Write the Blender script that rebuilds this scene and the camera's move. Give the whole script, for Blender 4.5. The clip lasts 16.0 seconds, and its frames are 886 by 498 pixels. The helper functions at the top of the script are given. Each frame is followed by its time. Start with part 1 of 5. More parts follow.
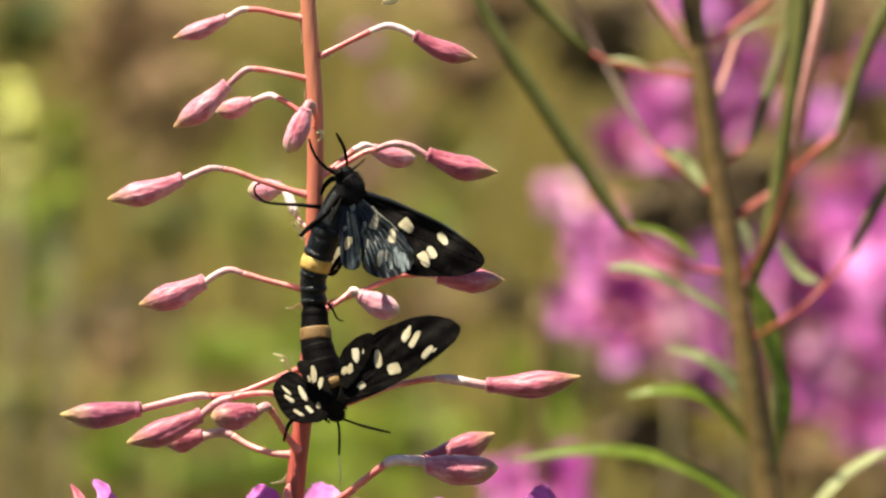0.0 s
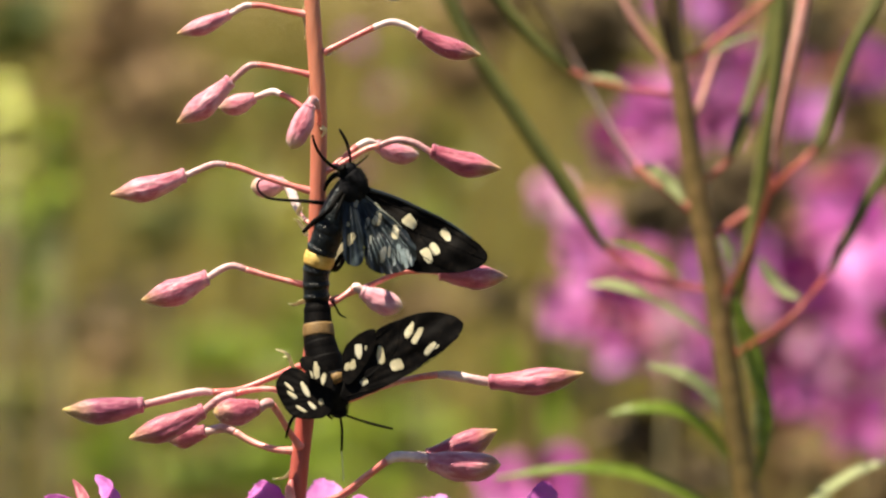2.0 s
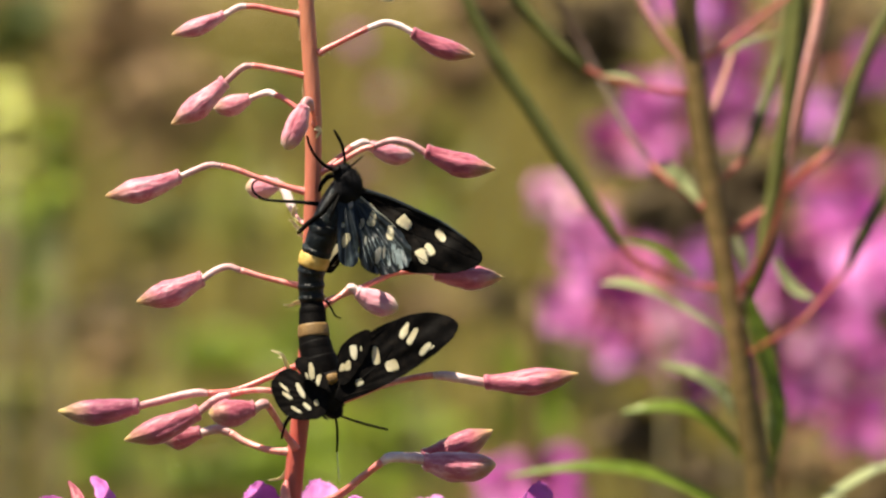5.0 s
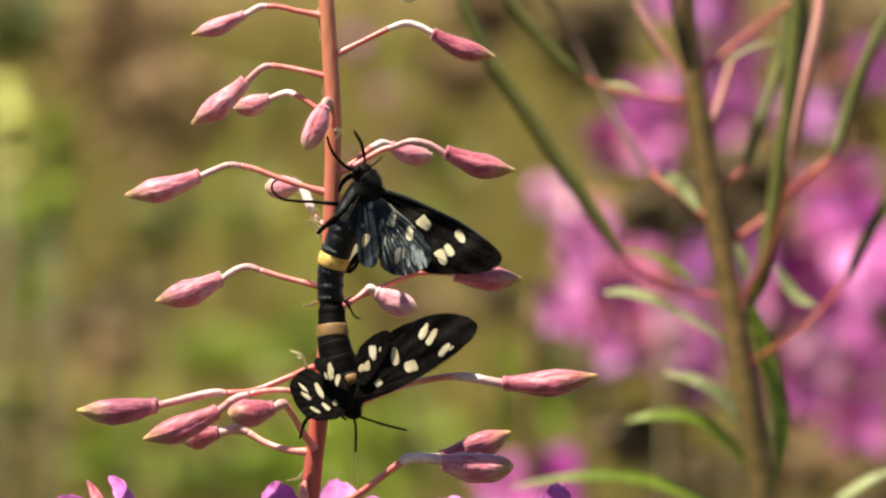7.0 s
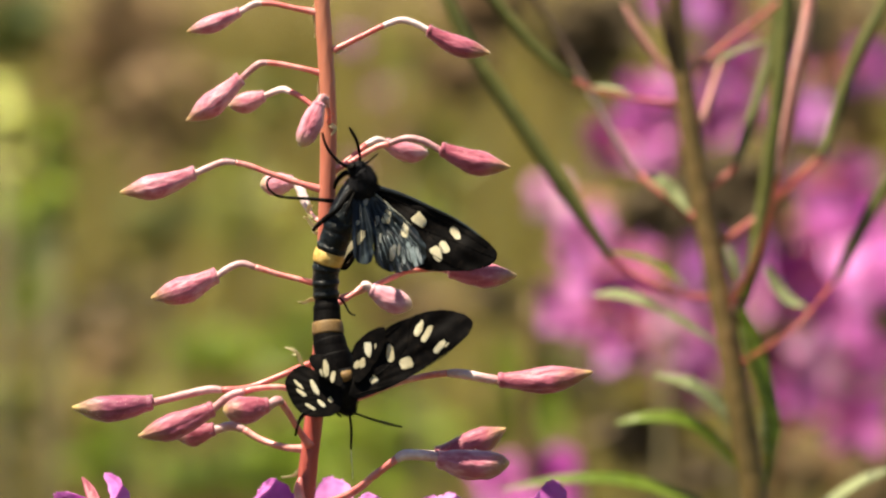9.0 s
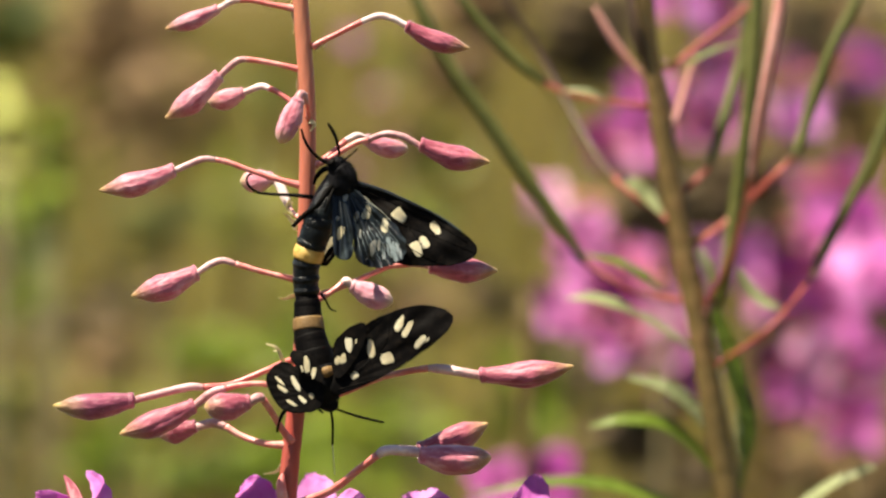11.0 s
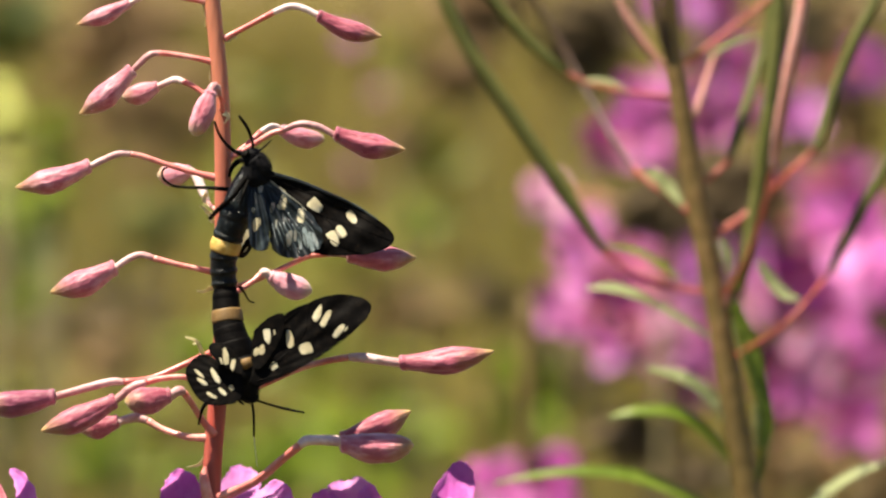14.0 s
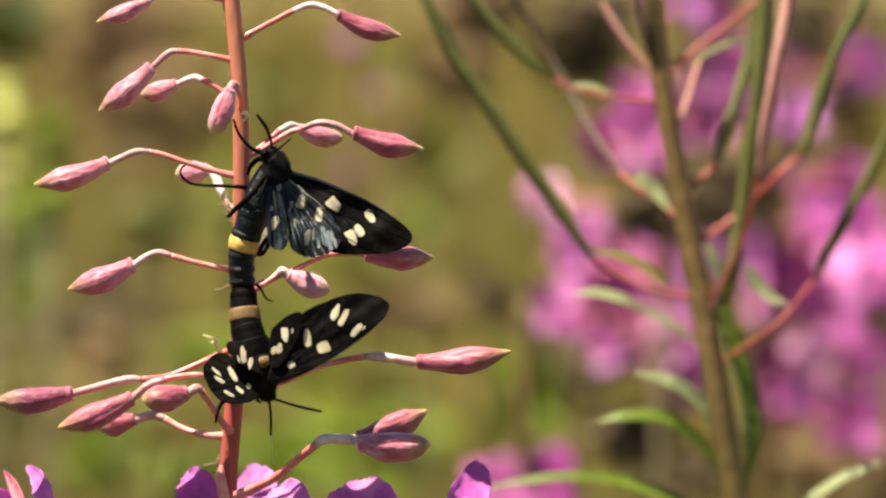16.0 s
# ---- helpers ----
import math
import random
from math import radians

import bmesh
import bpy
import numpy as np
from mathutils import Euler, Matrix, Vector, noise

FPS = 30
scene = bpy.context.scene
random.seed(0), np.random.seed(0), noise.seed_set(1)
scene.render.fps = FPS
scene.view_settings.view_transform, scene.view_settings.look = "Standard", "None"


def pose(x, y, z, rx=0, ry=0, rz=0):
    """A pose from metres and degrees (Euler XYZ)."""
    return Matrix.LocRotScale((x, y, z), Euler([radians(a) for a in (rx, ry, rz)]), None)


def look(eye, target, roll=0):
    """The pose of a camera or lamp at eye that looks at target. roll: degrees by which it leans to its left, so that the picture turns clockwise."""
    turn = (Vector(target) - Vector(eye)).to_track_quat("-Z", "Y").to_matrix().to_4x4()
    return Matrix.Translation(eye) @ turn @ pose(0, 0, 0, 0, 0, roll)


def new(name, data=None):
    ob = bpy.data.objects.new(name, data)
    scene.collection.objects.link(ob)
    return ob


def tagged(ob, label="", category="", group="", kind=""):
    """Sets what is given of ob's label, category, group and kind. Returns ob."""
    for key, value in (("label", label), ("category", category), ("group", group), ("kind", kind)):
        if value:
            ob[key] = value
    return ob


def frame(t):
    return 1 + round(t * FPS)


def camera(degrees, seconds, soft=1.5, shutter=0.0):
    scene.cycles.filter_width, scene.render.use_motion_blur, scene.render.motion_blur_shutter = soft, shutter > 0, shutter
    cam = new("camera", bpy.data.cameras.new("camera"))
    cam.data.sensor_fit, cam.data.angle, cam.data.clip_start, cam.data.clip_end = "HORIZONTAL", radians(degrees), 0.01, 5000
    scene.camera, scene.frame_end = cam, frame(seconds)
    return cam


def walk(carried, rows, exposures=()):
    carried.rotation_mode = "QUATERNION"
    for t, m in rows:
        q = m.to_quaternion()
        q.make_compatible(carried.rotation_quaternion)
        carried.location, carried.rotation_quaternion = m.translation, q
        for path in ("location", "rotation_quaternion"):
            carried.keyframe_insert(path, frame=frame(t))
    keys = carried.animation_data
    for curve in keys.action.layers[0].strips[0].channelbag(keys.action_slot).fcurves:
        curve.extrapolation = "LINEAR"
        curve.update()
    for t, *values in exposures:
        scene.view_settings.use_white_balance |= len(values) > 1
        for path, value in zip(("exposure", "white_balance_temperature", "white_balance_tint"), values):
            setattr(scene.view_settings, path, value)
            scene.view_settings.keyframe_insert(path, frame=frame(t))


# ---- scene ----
# ---- camera: a long lens on a tripod that creeps a little to its right ----
EYE, TARGET = (0.0, -0.45997, 1.04834), (0.0, 0.0, 1.0)
cam = camera(12.0, 16.0, soft=2.4)
cam.data.dof.use_dof = True
cam.data.dof.focus_distance = 0.4600
cam.data.dof.aperture_fstop = 22.5
# seconds, degrees of turn to the right
CREEP = ((0, 0.0000), (0.5, 0.0192), (1, 0.0384), (1.5, 0.0691), (2, 0.0922), (3, 0.0922), (4, 0.0960), (6.5, 0.1037), (8, 0.1229), (9, 0.1306), (11.5, 0.1690), (13, 0.1651), (14, 0.1651), (15, 0.1958), (16, 0.1997))
# seconds, stops, kelvin, tint: the camera settles a little darker in its first seconds
EXPOSURES = ((0.0, 1.44, 7170, 12), (2.0, 1.34, 7170, 12), (9.0, 1.34, 7170, 12), (16.0, 1.38, 7170, 12))
walk(cam, [(t, pose(*EYE, 84.0, 0, -a)) for t, a in CREEP], EXPOSURES)

# ---- light: a high summer sun and clear sky ----
SUN_AZ, SUN_EL = radians(257.0), radians(69.0)      # azimuth clockwise from +y
world = bpy.data.worlds.new("sky")
scene.world = world
world.use_nodes = True
wn = world.node_tree
sky = wn.nodes.new("ShaderNodeTexSky")
sky.sky_type = "NISHITA"
sky.sun_disc = False
sky.altitude, sky.air_density, sky.dust_density = 1600.0, 0.8, 0.25
sky.sun_elevation, sky.sun_rotation = SUN_EL, SUN_AZ
wn.links.new(sky.outputs[0], wn.nodes["Background"].inputs[0])
wn.nodes["Background"].inputs[1].default_value = 0.05
sun_dir = Vector((math.sin(SUN_AZ) * math.cos(SUN_EL), math.cos(SUN_AZ) * math.cos(SUN_EL), math.sin(SUN_EL)))
sun = new("sun", bpy.data.lights.new("sun", "SUN"))
sun.data.energy, sun.data.angle, sun.data.color = 5.0, radians(0.53), (1.0, 0.94, 0.81)
sun.matrix_basis = look(sun_dir * 5, (0, 0, 0))


# ---- materials ----
def material(name, colors, scale=400.0, rough=0.5, bump=0.15, spec=0.4, sss=0.0, metal=0.0, fine=5.0, trans=0.0,
             random_tint=0.0, island=False, sheen=0.0, stretch=1.0):
    """A two-scale mottled surface: colors from dark to light; scale in features per metre."""
    m = bpy.data.materials.new(name)
    m.use_nodes = True
    nt = m.node_tree
    b = nt.nodes["Principled BSDF"]
    tc = nt.nodes.new("ShaderNodeTexCoord")
    n1 = nt.nodes.new("ShaderNodeTexNoise")
    n1.inputs["Scale"].default_value, n1.inputs["Detail"].default_value = scale, 4
    n2 = nt.nodes.new("ShaderNodeTexNoise")
    n2.inputs["Scale"].default_value, n2.inputs["Detail"].default_value = scale * fine, 3
    mp = nt.nodes.new("ShaderNodeMapping")
    mp.inputs["Scale"].default_value = (1, 1, stretch)
    nt.links.new(tc.outputs["Object"], mp.inputs["Vector"])
    for n in (n1, n2):
        nt.links.new(mp.outputs[0], n.inputs["Vector"])
    mix = nt.nodes.new("ShaderNodeMath")
    mix.operation = "MULTIPLY_ADD"
    mix.inputs[1].default_value = 0.35
    nt.links.new(n2.outputs[0], mix.inputs[0])
    half = nt.nodes.new("ShaderNodeMath")
    half.operation = "MULTIPLY"
    half.inputs[1].default_value = 0.65
    nt.links.new(n1.outputs[0], half.inputs[0])
    nt.links.new(half.outputs[0], mix.inputs[2])
    fac = mix.outputs[0]
    if random_tint:
        if island:
            src = nt.nodes.new("ShaderNodeNewGeometry").outputs["Random Per Island"]
        else:
            src = nt.nodes.new("ShaderNodeObjectInfo").outputs["Random"]
        r = nt.nodes.new("ShaderNodeMath")
        r.operation = "MULTIPLY_ADD"
        r.inputs[1].default_value = random_tint
        nt.links.new(src, r.inputs[0])
        off = nt.nodes.new("ShaderNodeMath")
        off.operation = "ADD"
        off.inputs[1].default_value = -random_tint / 2
        nt.links.new(fac, off.inputs[0])
        nt.links.new(off.outputs[0], r.inputs[2])
        fac = r.outputs[0]
    ramp = nt.nodes.new("ShaderNodeValToRGB")
    e = ramp.color_ramp.elements
    lo, hi = 0.30, 0.70
    e[0].position, e[1].position = lo, hi
    e[0].color, e[1].color = (*colors[0], 1), (*colors[-1], 1)
    for i, c in enumerate(colors[1:-1], 1):
        e.new(lo + (hi - lo) * i / (len(colors) - 1)).color = (*c, 1)
    nt.links.new(fac, ramp.inputs[0])
    nt.links.new(ramp.outputs[0], b.inputs["Base Color"])
    b.inputs["Roughness"].default_value = rough
    b.inputs["Specular IOR Level"].default_value = spec
    b.inputs["Metallic"].default_value = metal
    if sheen:
        b.inputs["Sheen Weight"].default_value = sheen
        b.inputs["Sheen Roughness"].default_value = 0.4
    if sss:
        b.inputs["Subsurface Weight"].default_value = sss
        b.inputs["Subsurface Radius"].default_value = (0.0012, 0.0006, 0.0004)
        b.inputs["Subsurface Scale"].default_value = 1.0
    if bump:
        bp = nt.nodes.new("ShaderNodeBump")
        bp.inputs["Strength"].default_value = bump
        bp.inputs["Distance"].default_value = 0.3 / scale
        nt.links.new(n2.outputs[0], bp.inputs["Height"])
        nt.links.new(bp.outputs[0], b.inputs["Normal"])
    if trans:
        tr = nt.nodes.new("ShaderNodeBsdfTranslucent")
        ms = nt.nodes.new("ShaderNodeMixShader")
        ms.inputs[0].default_value = trans
        nt.links.new(ramp.outputs[0], tr.inputs[0])
        nt.links.new(b.outputs[0], ms.inputs[1])
        nt.links.new(tr.outputs[0], ms.inputs[2])
        nt.links.new(ms.outputs[0], nt.nodes["Material Output"].inputs[0])
    return m


def tipped(m, tip, start=0.72, axis="Z", uneven=0.0):
    """Colour the far end of a bud (its own long axis) towards tip, with an uneven border."""
    nt = m.node_tree
    b = nt.nodes["Principled BSDF"]
    old = b.inputs["Base Color"].links[0].from_socket
    tc = nt.nodes.new("ShaderNodeTexCoord")
    sp = nt.nodes.new("ShaderNodeSeparateXYZ")
    nt.links.new(tc.outputs["Generated"], sp.inputs[0])
    mr = nt.nodes.new("ShaderNodeMapRange")
    mr.inputs[1].default_value, mr.inputs[2].default_value = start, 1.0
    nt.links.new(sp.outputs[axis], mr.inputs[0])
    if uneven:
        patch = nt.nodes.new("ShaderNodeTexNoise")
        patch.inputs["Scale"].default_value, patch.inputs["Detail"].default_value = 330.0, 2
        nt.links.new(tc.outputs["Object"], patch.inputs["Vector"])
        shift = nt.nodes.new("ShaderNodeMath")
        shift.operation = "MULTIPLY_ADD"
        shift.inputs[1].default_value = uneven
        nt.links.new(patch.outputs[0], shift.inputs[0])
        nt.links.new(sp.outputs[axis], shift.inputs[2])
        nt.links.new(shift.outputs[0], mr.inputs[0])
        mr.inputs[1].default_value += uneven * 0.5
        mr.inputs[2].default_value += uneven * 0.5
    mx = nt.nodes.new("ShaderNodeMix")
    mx.data_type = "RGBA"
    nt.links.new(mr.outputs[0], mx.inputs[0])
    nt.links.new(old, mx.inputs[6])
    mx.inputs[7].default_value = (*tip, 1)
    nt.links.new(mx.outputs[2], b.inputs["Base Color"])
    return m


M_STEM = tipped(material("red_stem", [(0.24, 0.034, 0.027), (0.38, 0.075, 0.057), (0.52, 0.155, 0.112)], 160, 0.42, 0.1, sss=0.1, fine=7, stretch=0.25), (0.59, 0.245, 0.135), 0.95)
M_PEDICEL = material("red_pedicel", [(0.50, 0.078, 0.082), (0.66, 0.205, 0.185), (0.79, 0.44, 0.39)], 240, 0.34, 0.08, spec=0.55, sss=0.1, random_tint=0.12)
M_STALK = material("red_brown_stalk", [(0.26, 0.04, 0.03), (0.36, 0.075, 0.055), (0.47, 0.14, 0.105)], 150, 0.5, 0.1)
M_OVARY = material("downy_ovary", [(0.43, 0.20, 0.21), (0.61, 0.375, 0.375), (0.82, 0.66, 0.625)], 300, 0.42, 0.2, sheen=0.25, random_tint=0.4)
M_BUD = tipped(tipped(material("bud_skin", [(0.25, 0.036, 0.068), (0.46, 0.12, 0.178), (0.71, 0.38, 0.43)], 420, 0.5, 0.28, spec=0.42, sheen=0.5, fine=4, stretch=0.4,
                               random_tint=0.25), (0.34, 0.20, 0.10), 0.62, uneven=0.7), (0.62, 0.40, 0.15), 0.90)
M_BUD_RIPE = tipped(tipped(material("ripe_bud_skin", [(0.17, 0.026, 0.060), (0.31, 0.075, 0.135), (0.49, 0.19, 0.26)], 420, 0.5, 0.28, spec=0.42, sheen=0.5, fine=4, stretch=0.4,
                                    random_tint=0.2), (0.32, 0.24, 0.09), 0.55, uneven=0.6), (0.56, 0.42, 0.13), 0.88)
M_BUD_YOUNG = tipped(material("young_bud_skin", [(0.42, 0.095, 0.14), (0.64, 0.27, 0.34), (0.84, 0.60, 0.64)], 300, 0.6, 0.25, spec=0.3, sheen=0.3, fine=4, stretch=0.4,
                              random_tint=0.2), (0.52, 0.42, 0.17), 0.72, uneven=0.35)
M_DOWN = material("bud_down", [(0.70, 0.52, 0.52), (0.80, 0.64, 0.62), (0.88, 0.76, 0.72)], 700, 0.6, 0.0, trans=0.5)
M_BRACT = material("dry_bract", [(0.62, 0.53, 0.25), (0.78, 0.71, 0.43), (0.88, 0.84, 0.62)], 700, 0.6, 0.2, trans=0.35)
M_PETAL = material("magenta_petal", [(0.72, 0.17, 0.63), (0.81, 0.29, 0.74), (0.88, 0.45, 0.83)], 160, 0.5, 0.15, trans=0.6,
                   random_tint=0.25)
M_PETAL_FAR = material("pink_petal", [(0.58, 0.085, 0.45), (0.72, 0.17, 0.58), (0.83, 0.34, 0.71)], 90, 0.5, 0.2, trans=0.4,
                       random_tint=0.4)
M_PETAL_PALE = material("faded_petal", [(0.68, 0.25, 0.52), (0.79, 0.40, 0.64), (0.86, 0.56, 0.72)], 90, 0.5, 0.2, trans=0.4, random_tint=0.3)
M_PETAL_VIOLET = material("violet_petal", [(0.38, 0.075, 0.36), (0.53, 0.14, 0.51), (0.67, 0.29, 0.65)], 90, 0.5, 0.2, trans=0.4, random_tint=0.3)
M_SEPAL = material("red_sepal", [(0.17, 0.02, 0.042), (0.26, 0.04, 0.072), (0.35, 0.085, 0.12)], 300, 0.5, 0.2, trans=0.15)
M_GREENSTEM = material("brown_green_stem", [(0.10, 0.07, 0.021), (0.15, 0.10, 0.03), (0.225, 0.13, 0.05)], 90, 0.55, 0.1)
M_POD = material("green_pod", [(0.062, 0.068, 0.012), (0.090, 0.098, 0.018), (0.135, 0.135, 0.034)], 150, 0.55, 0.1)
M_POD_PINK = material("pink_pod", [(0.42, 0.15, 0.125), (0.55, 0.245, 0.205), (0.66, 0.37, 0.32)], 150, 0.5, 0.1, sheen=0.2)
M_POD_DULL = material("dull_pod", [(0.055, 0.030, 0.020), (0.08, 0.046, 0.03), (0.12, 0.07, 0.05)], 150, 0.5, 0.1)
M_LEAF = material("willow_leaf", [(0.075, 0.125, 0.010), (0.13, 0.195, 0.017), (0.20, 0.27, 0.04)], 110, 0.45, 0.2, trans=0.35)
M_LEAF_PALE = material("pale_leaf_back", [(0.24, 0.28, 0.12), (0.32, 0.355, 0.17), (0.42, 0.45, 0.26)], 110, 0.5, 0.2, trans=0.3)
M_BLACK = material("black_scales", [(0.0012, 0.0010, 0.0009), (0.0024, 0.0020, 0.0017), (0.0105, 0.0078, 0.0056)], 1300, 0.6, 0.12, spec=0.05)
M_BLACK_BODY = material("velvet_black_scales", [(0.0010, 0.0009, 0.0009), (0.0018, 0.0015, 0.0014), (0.0050, 0.0038, 0.0030)], 1500, 0.6, 0.3, spec=0.06)
M_FUR = material("black_fur", [(0.005, 0.005, 0.0055), (0.009, 0.009, 0.010), (0.018, 0.018, 0.020)], 900, 0.7, 0.1, spec=0.05)
M_ABDOMEN = material("blue_black_scales", [(0.0014, 0.0022, 0.0027), (0.0032, 0.0052, 0.0062), (0.016, 0.025, 0.028)], 900, 0.32, 0.6, spec=0.22)
# the ramp's pale blue end paints patches of sheen on dark scales
M_BLUE = material("blue_sheen_scales", [(0.0025, 0.0032, 0.0045), (0.0065, 0.0100, 0.0118), (0.075, 0.102, 0.106)], 230, 0.32, 0.1, spec=0.55)
M_SPOT = material("cream_window", [(0.54, 0.47, 0.28), (0.66, 0.60, 0.39), (0.78, 0.74, 0.55)], 900, 0.5, 0.1, random_tint=0.2, trans=0.3)
M_SPOT_GREY = material("clouded_window", [(0.27, 0.29, 0.26), (0.43, 0.44, 0.38), (0.58, 0.57, 0.48)], 900, 0.4, 0.15, trans=0.5)
# pale blue-grey that paints the light's sheen on the hindwing
M_SPOT_SHEEN = material("blue_grey_sheen", [(0.09, 0.13, 0.14), (0.25, 0.31, 0.315), (0.54, 0.59, 0.58)], 700, 0.35, 0.2, trans=0.3, stretch=0.25)
M_YELLOW = material("yellow_band", [(0.42, 0.24, 0.05), (0.62, 0.38, 0.09), (0.76, 0.56, 0.2)], 1200, 0.55, 0.3)
# darker copy of the yellow band with shade in its colour; also the shoulder patch
M_TAN_SHADED = material("shaded_tan_band", [(0.12, 0.068, 0.022), (0.19, 0.11, 0.036), (0.27, 0.17, 0.065)], 1200, 0.6, 0.3)
M_SILK = material("silk", [(0.4, 0.4, 0.3), (0.5, 0.5, 0.4), (0.6, 0.6, 0.5)], 900, 0.4, 0.0)
M_GROUND = material("meadow_soil", [(0.075, 0.050, 0.018), (0.15, 0.105, 0.032), (0.23, 0.165, 0.055)], 2.6, 0.9, 0.4, fine=9)
M_GRASS = material("meadow_blades", [(0.145, 0.095, 0.032), (0.245, 0.215, 0.047), (0.36, 0.28, 0.085), (0.39, 0.375, 0.085)], 2.2, 0.6, 0.0, trans=0.35,
                   random_tint=0.5, island=True, fine=3)
# dark leaf colour for brown patches and, as painted shade, gaps between plants
M_DARK_GAP = material("dark_gap_leaf", [(0.055, 0.038, 0.019), (0.092, 0.064, 0.031), (0.14, 0.10, 0.048)], 60, 0.8, 0.1, trans=0.1, random_tint=0.4, island=True)
M_HERB = material("herb_leaf", [(0.125, 0.19, 0.008), (0.20, 0.29, 0.014), (0.29, 0.385, 0.035)], 60, 0.4, 0.1, trans=0.4, random_tint=0.3, island=True)
M_HERB_OLIVE = material("olive_herb_leaf", [(0.18, 0.19, 0.025), (0.29, 0.31, 0.05), (0.40, 0.41, 0.10)], 60, 0.4, 0.1, trans=0.4, random_tint=0.3, island=True)
M_HERB_DEEP = material("deep_green_leaf", [(0.06, 0.085, 0.012), (0.10, 0.135, 0.02), (0.15, 0.19, 0.04)], 60, 0.45, 0.1, trans=0.3, random_tint=0.3, island=True)
# pale leaf colour that stands in for the sun's glint on glossy leaves
M_HERB_GLINT = material("glint_herb_leaf", [(0.48, 0.52, 0.09), (0.66, 0.69, 0.16), (0.80, 0.82, 0.30)], 60, 0.35, 0.1, trans=0.4, random_tint=0.3, island=True)
M_HERB_MID = material("grey_green_leaf", [(0.15, 0.18, 0.05), (0.215, 0.25, 0.075), (0.29, 0.33, 0.12)], 60, 0.45, 0.1, trans=0.4, random_tint=0.3, island=True)
M_DRY = material("dry_leaf", [(0.13, 0.078, 0.034), (0.215, 0.130, 0.056), (0.30, 0.19, 0.09)], 60, 0.7, 0.1, trans=0.2, random_tint=0.5, island=True)
M_HERB_STEM = material("herb_stem", [(0.07, 0.06, 0.022), (0.11, 0.095, 0.035), (0.16, 0.12, 0.05)], 60, 0.6, 0.1)

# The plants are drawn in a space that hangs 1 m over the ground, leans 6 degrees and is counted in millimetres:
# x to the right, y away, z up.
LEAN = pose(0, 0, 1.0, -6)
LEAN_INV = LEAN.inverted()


# ---- shapes ----
def mm(p):
    return Vector(p) * 0.001


def smooth(points, n=6):
    """Catmull-Rom through the points, n steps a span."""
    p = [Vector(q) for q in points]
    if len(p) < 3:
        return [p[0].lerp(p[-1], i / n) for i in range(n + 1)]
    e = [p[0] * 2 - p[1]] + p + [p[-1] * 2 - p[-2]]
    out = []
    for i in range(1, len(e) - 2):
        a, b, c, d = e[i - 1:i + 3]
        for k in range(n):
            t = k / n
            out.append(0.5 * (2 * b + (c - a) * t + (2 * a - 5 * b + 4 * c - d) * t * t + (3 * b - a - 3 * c + d) * t ** 3))
    return out + [p[-1]]


def spread(values, n):
    """Linear resampling of a list of numbers to n."""
    if isinstance(values, (int, float)):
        return [values] * n
    return list(np.interp(np.linspace(0, len(values) - 1, n), range(len(values)), values))


def tube(points, radii, seg=10, n=6, squash=1.0, wobble=0.0):
    """A swept round body, in mm. Returns (vertices, faces)."""
    path = smooth(points, n)
    rr = spread(radii, len(path))
    verts, faces = [], []
    side = None
    for i, p in enumerate(path):
        t = (path[min(i + 1, len(path) - 1)] - path[max(i - 1, 0)]).normalized()
        if side is None:
            side = t.cross(Vector((0, 1, 0)) if abs(t.y) < 0.9 else Vector((1, 0, 0))).normalized()
        side = (side - t * side.dot(t)).normalized()
        up = t.cross(side)
        for k in range(seg):
            a = 2 * math.pi * k / seg
            r = rr[i]
            if wobble:
                r *= 1 + wobble * noise.noise(Vector((p.x * 0.7 + k, p.y * 0.7, p.z * 0.7)))
            verts.append(mm(p + side * (math.cos(a) * r) + up * (math.sin(a) * r * squash)))
    for i in range(len(path) - 1):
        for k in range(seg):
            a, b = i * seg + k, i * seg + (k + 1) % seg
            faces.append((a, b, b + seg, a + seg))
    faces.append(tuple(range(seg))[::-1])
    faces.append(tuple(range(len(verts) - seg, len(verts))))
    return verts, faces


def blade(points, widths, twist=0.0, fold=0.25, n=5, thick=0.25, ripple=0.0):
    """A leaf or petal swept along its midrib, in mm: folded along the rib, with two skins."""
    path = smooth(points, n)
    ww = spread(widths, len(path))
    cols = (-1.0, -0.7, -0.35, 0.0, 0.35, 0.7, 1.0)
    front, back = [], []
    for i, p in enumerate(path):
        t = (path[min(i + 1, len(path) - 1)] - path[max(i - 1, 0)]).normalized()
        s = t.cross(Vector((0, 1, 0)))
        s = s.normalized() if s.length > 1e-4 else Vector((1, 0, 0))
        up = s.cross(t)
        a = math.radians(twist)
        s, up = s * math.cos(a) + up * math.sin(a), up * math.cos(a) - s * math.sin(a)
        for c in cols:
            w = ww[i] * 0.5
            lift = -abs(c) * w * fold + ripple * w * noise.noise(Vector((i * 0.6, c * 1.7, p.x * 0.1)))
            q = p + s * (c * w) + up * lift
            front.append(mm(q))
            back.append(mm(q + up * thick * (1.0 - 0.6 * abs(c))))
    verts, faces = front + back, []
    m, nf = len(cols), len(front)
    for i in range(len(path) - 1):
        for k in range(m - 1):
            a = i * m + k
            faces.append((a, a + 1, a + m + 1, a + m))
            faces.append((a + nf, a + m + nf, a + m + 1 + nf, a + 1 + nf))
        for k in (0, m - 1):
            a = i * m + k
            faces.append((a, a + m, a + m + nf, a + nf) if k == 0 else (a, a + nf, a + m + nf, a + m))
    return verts, faces


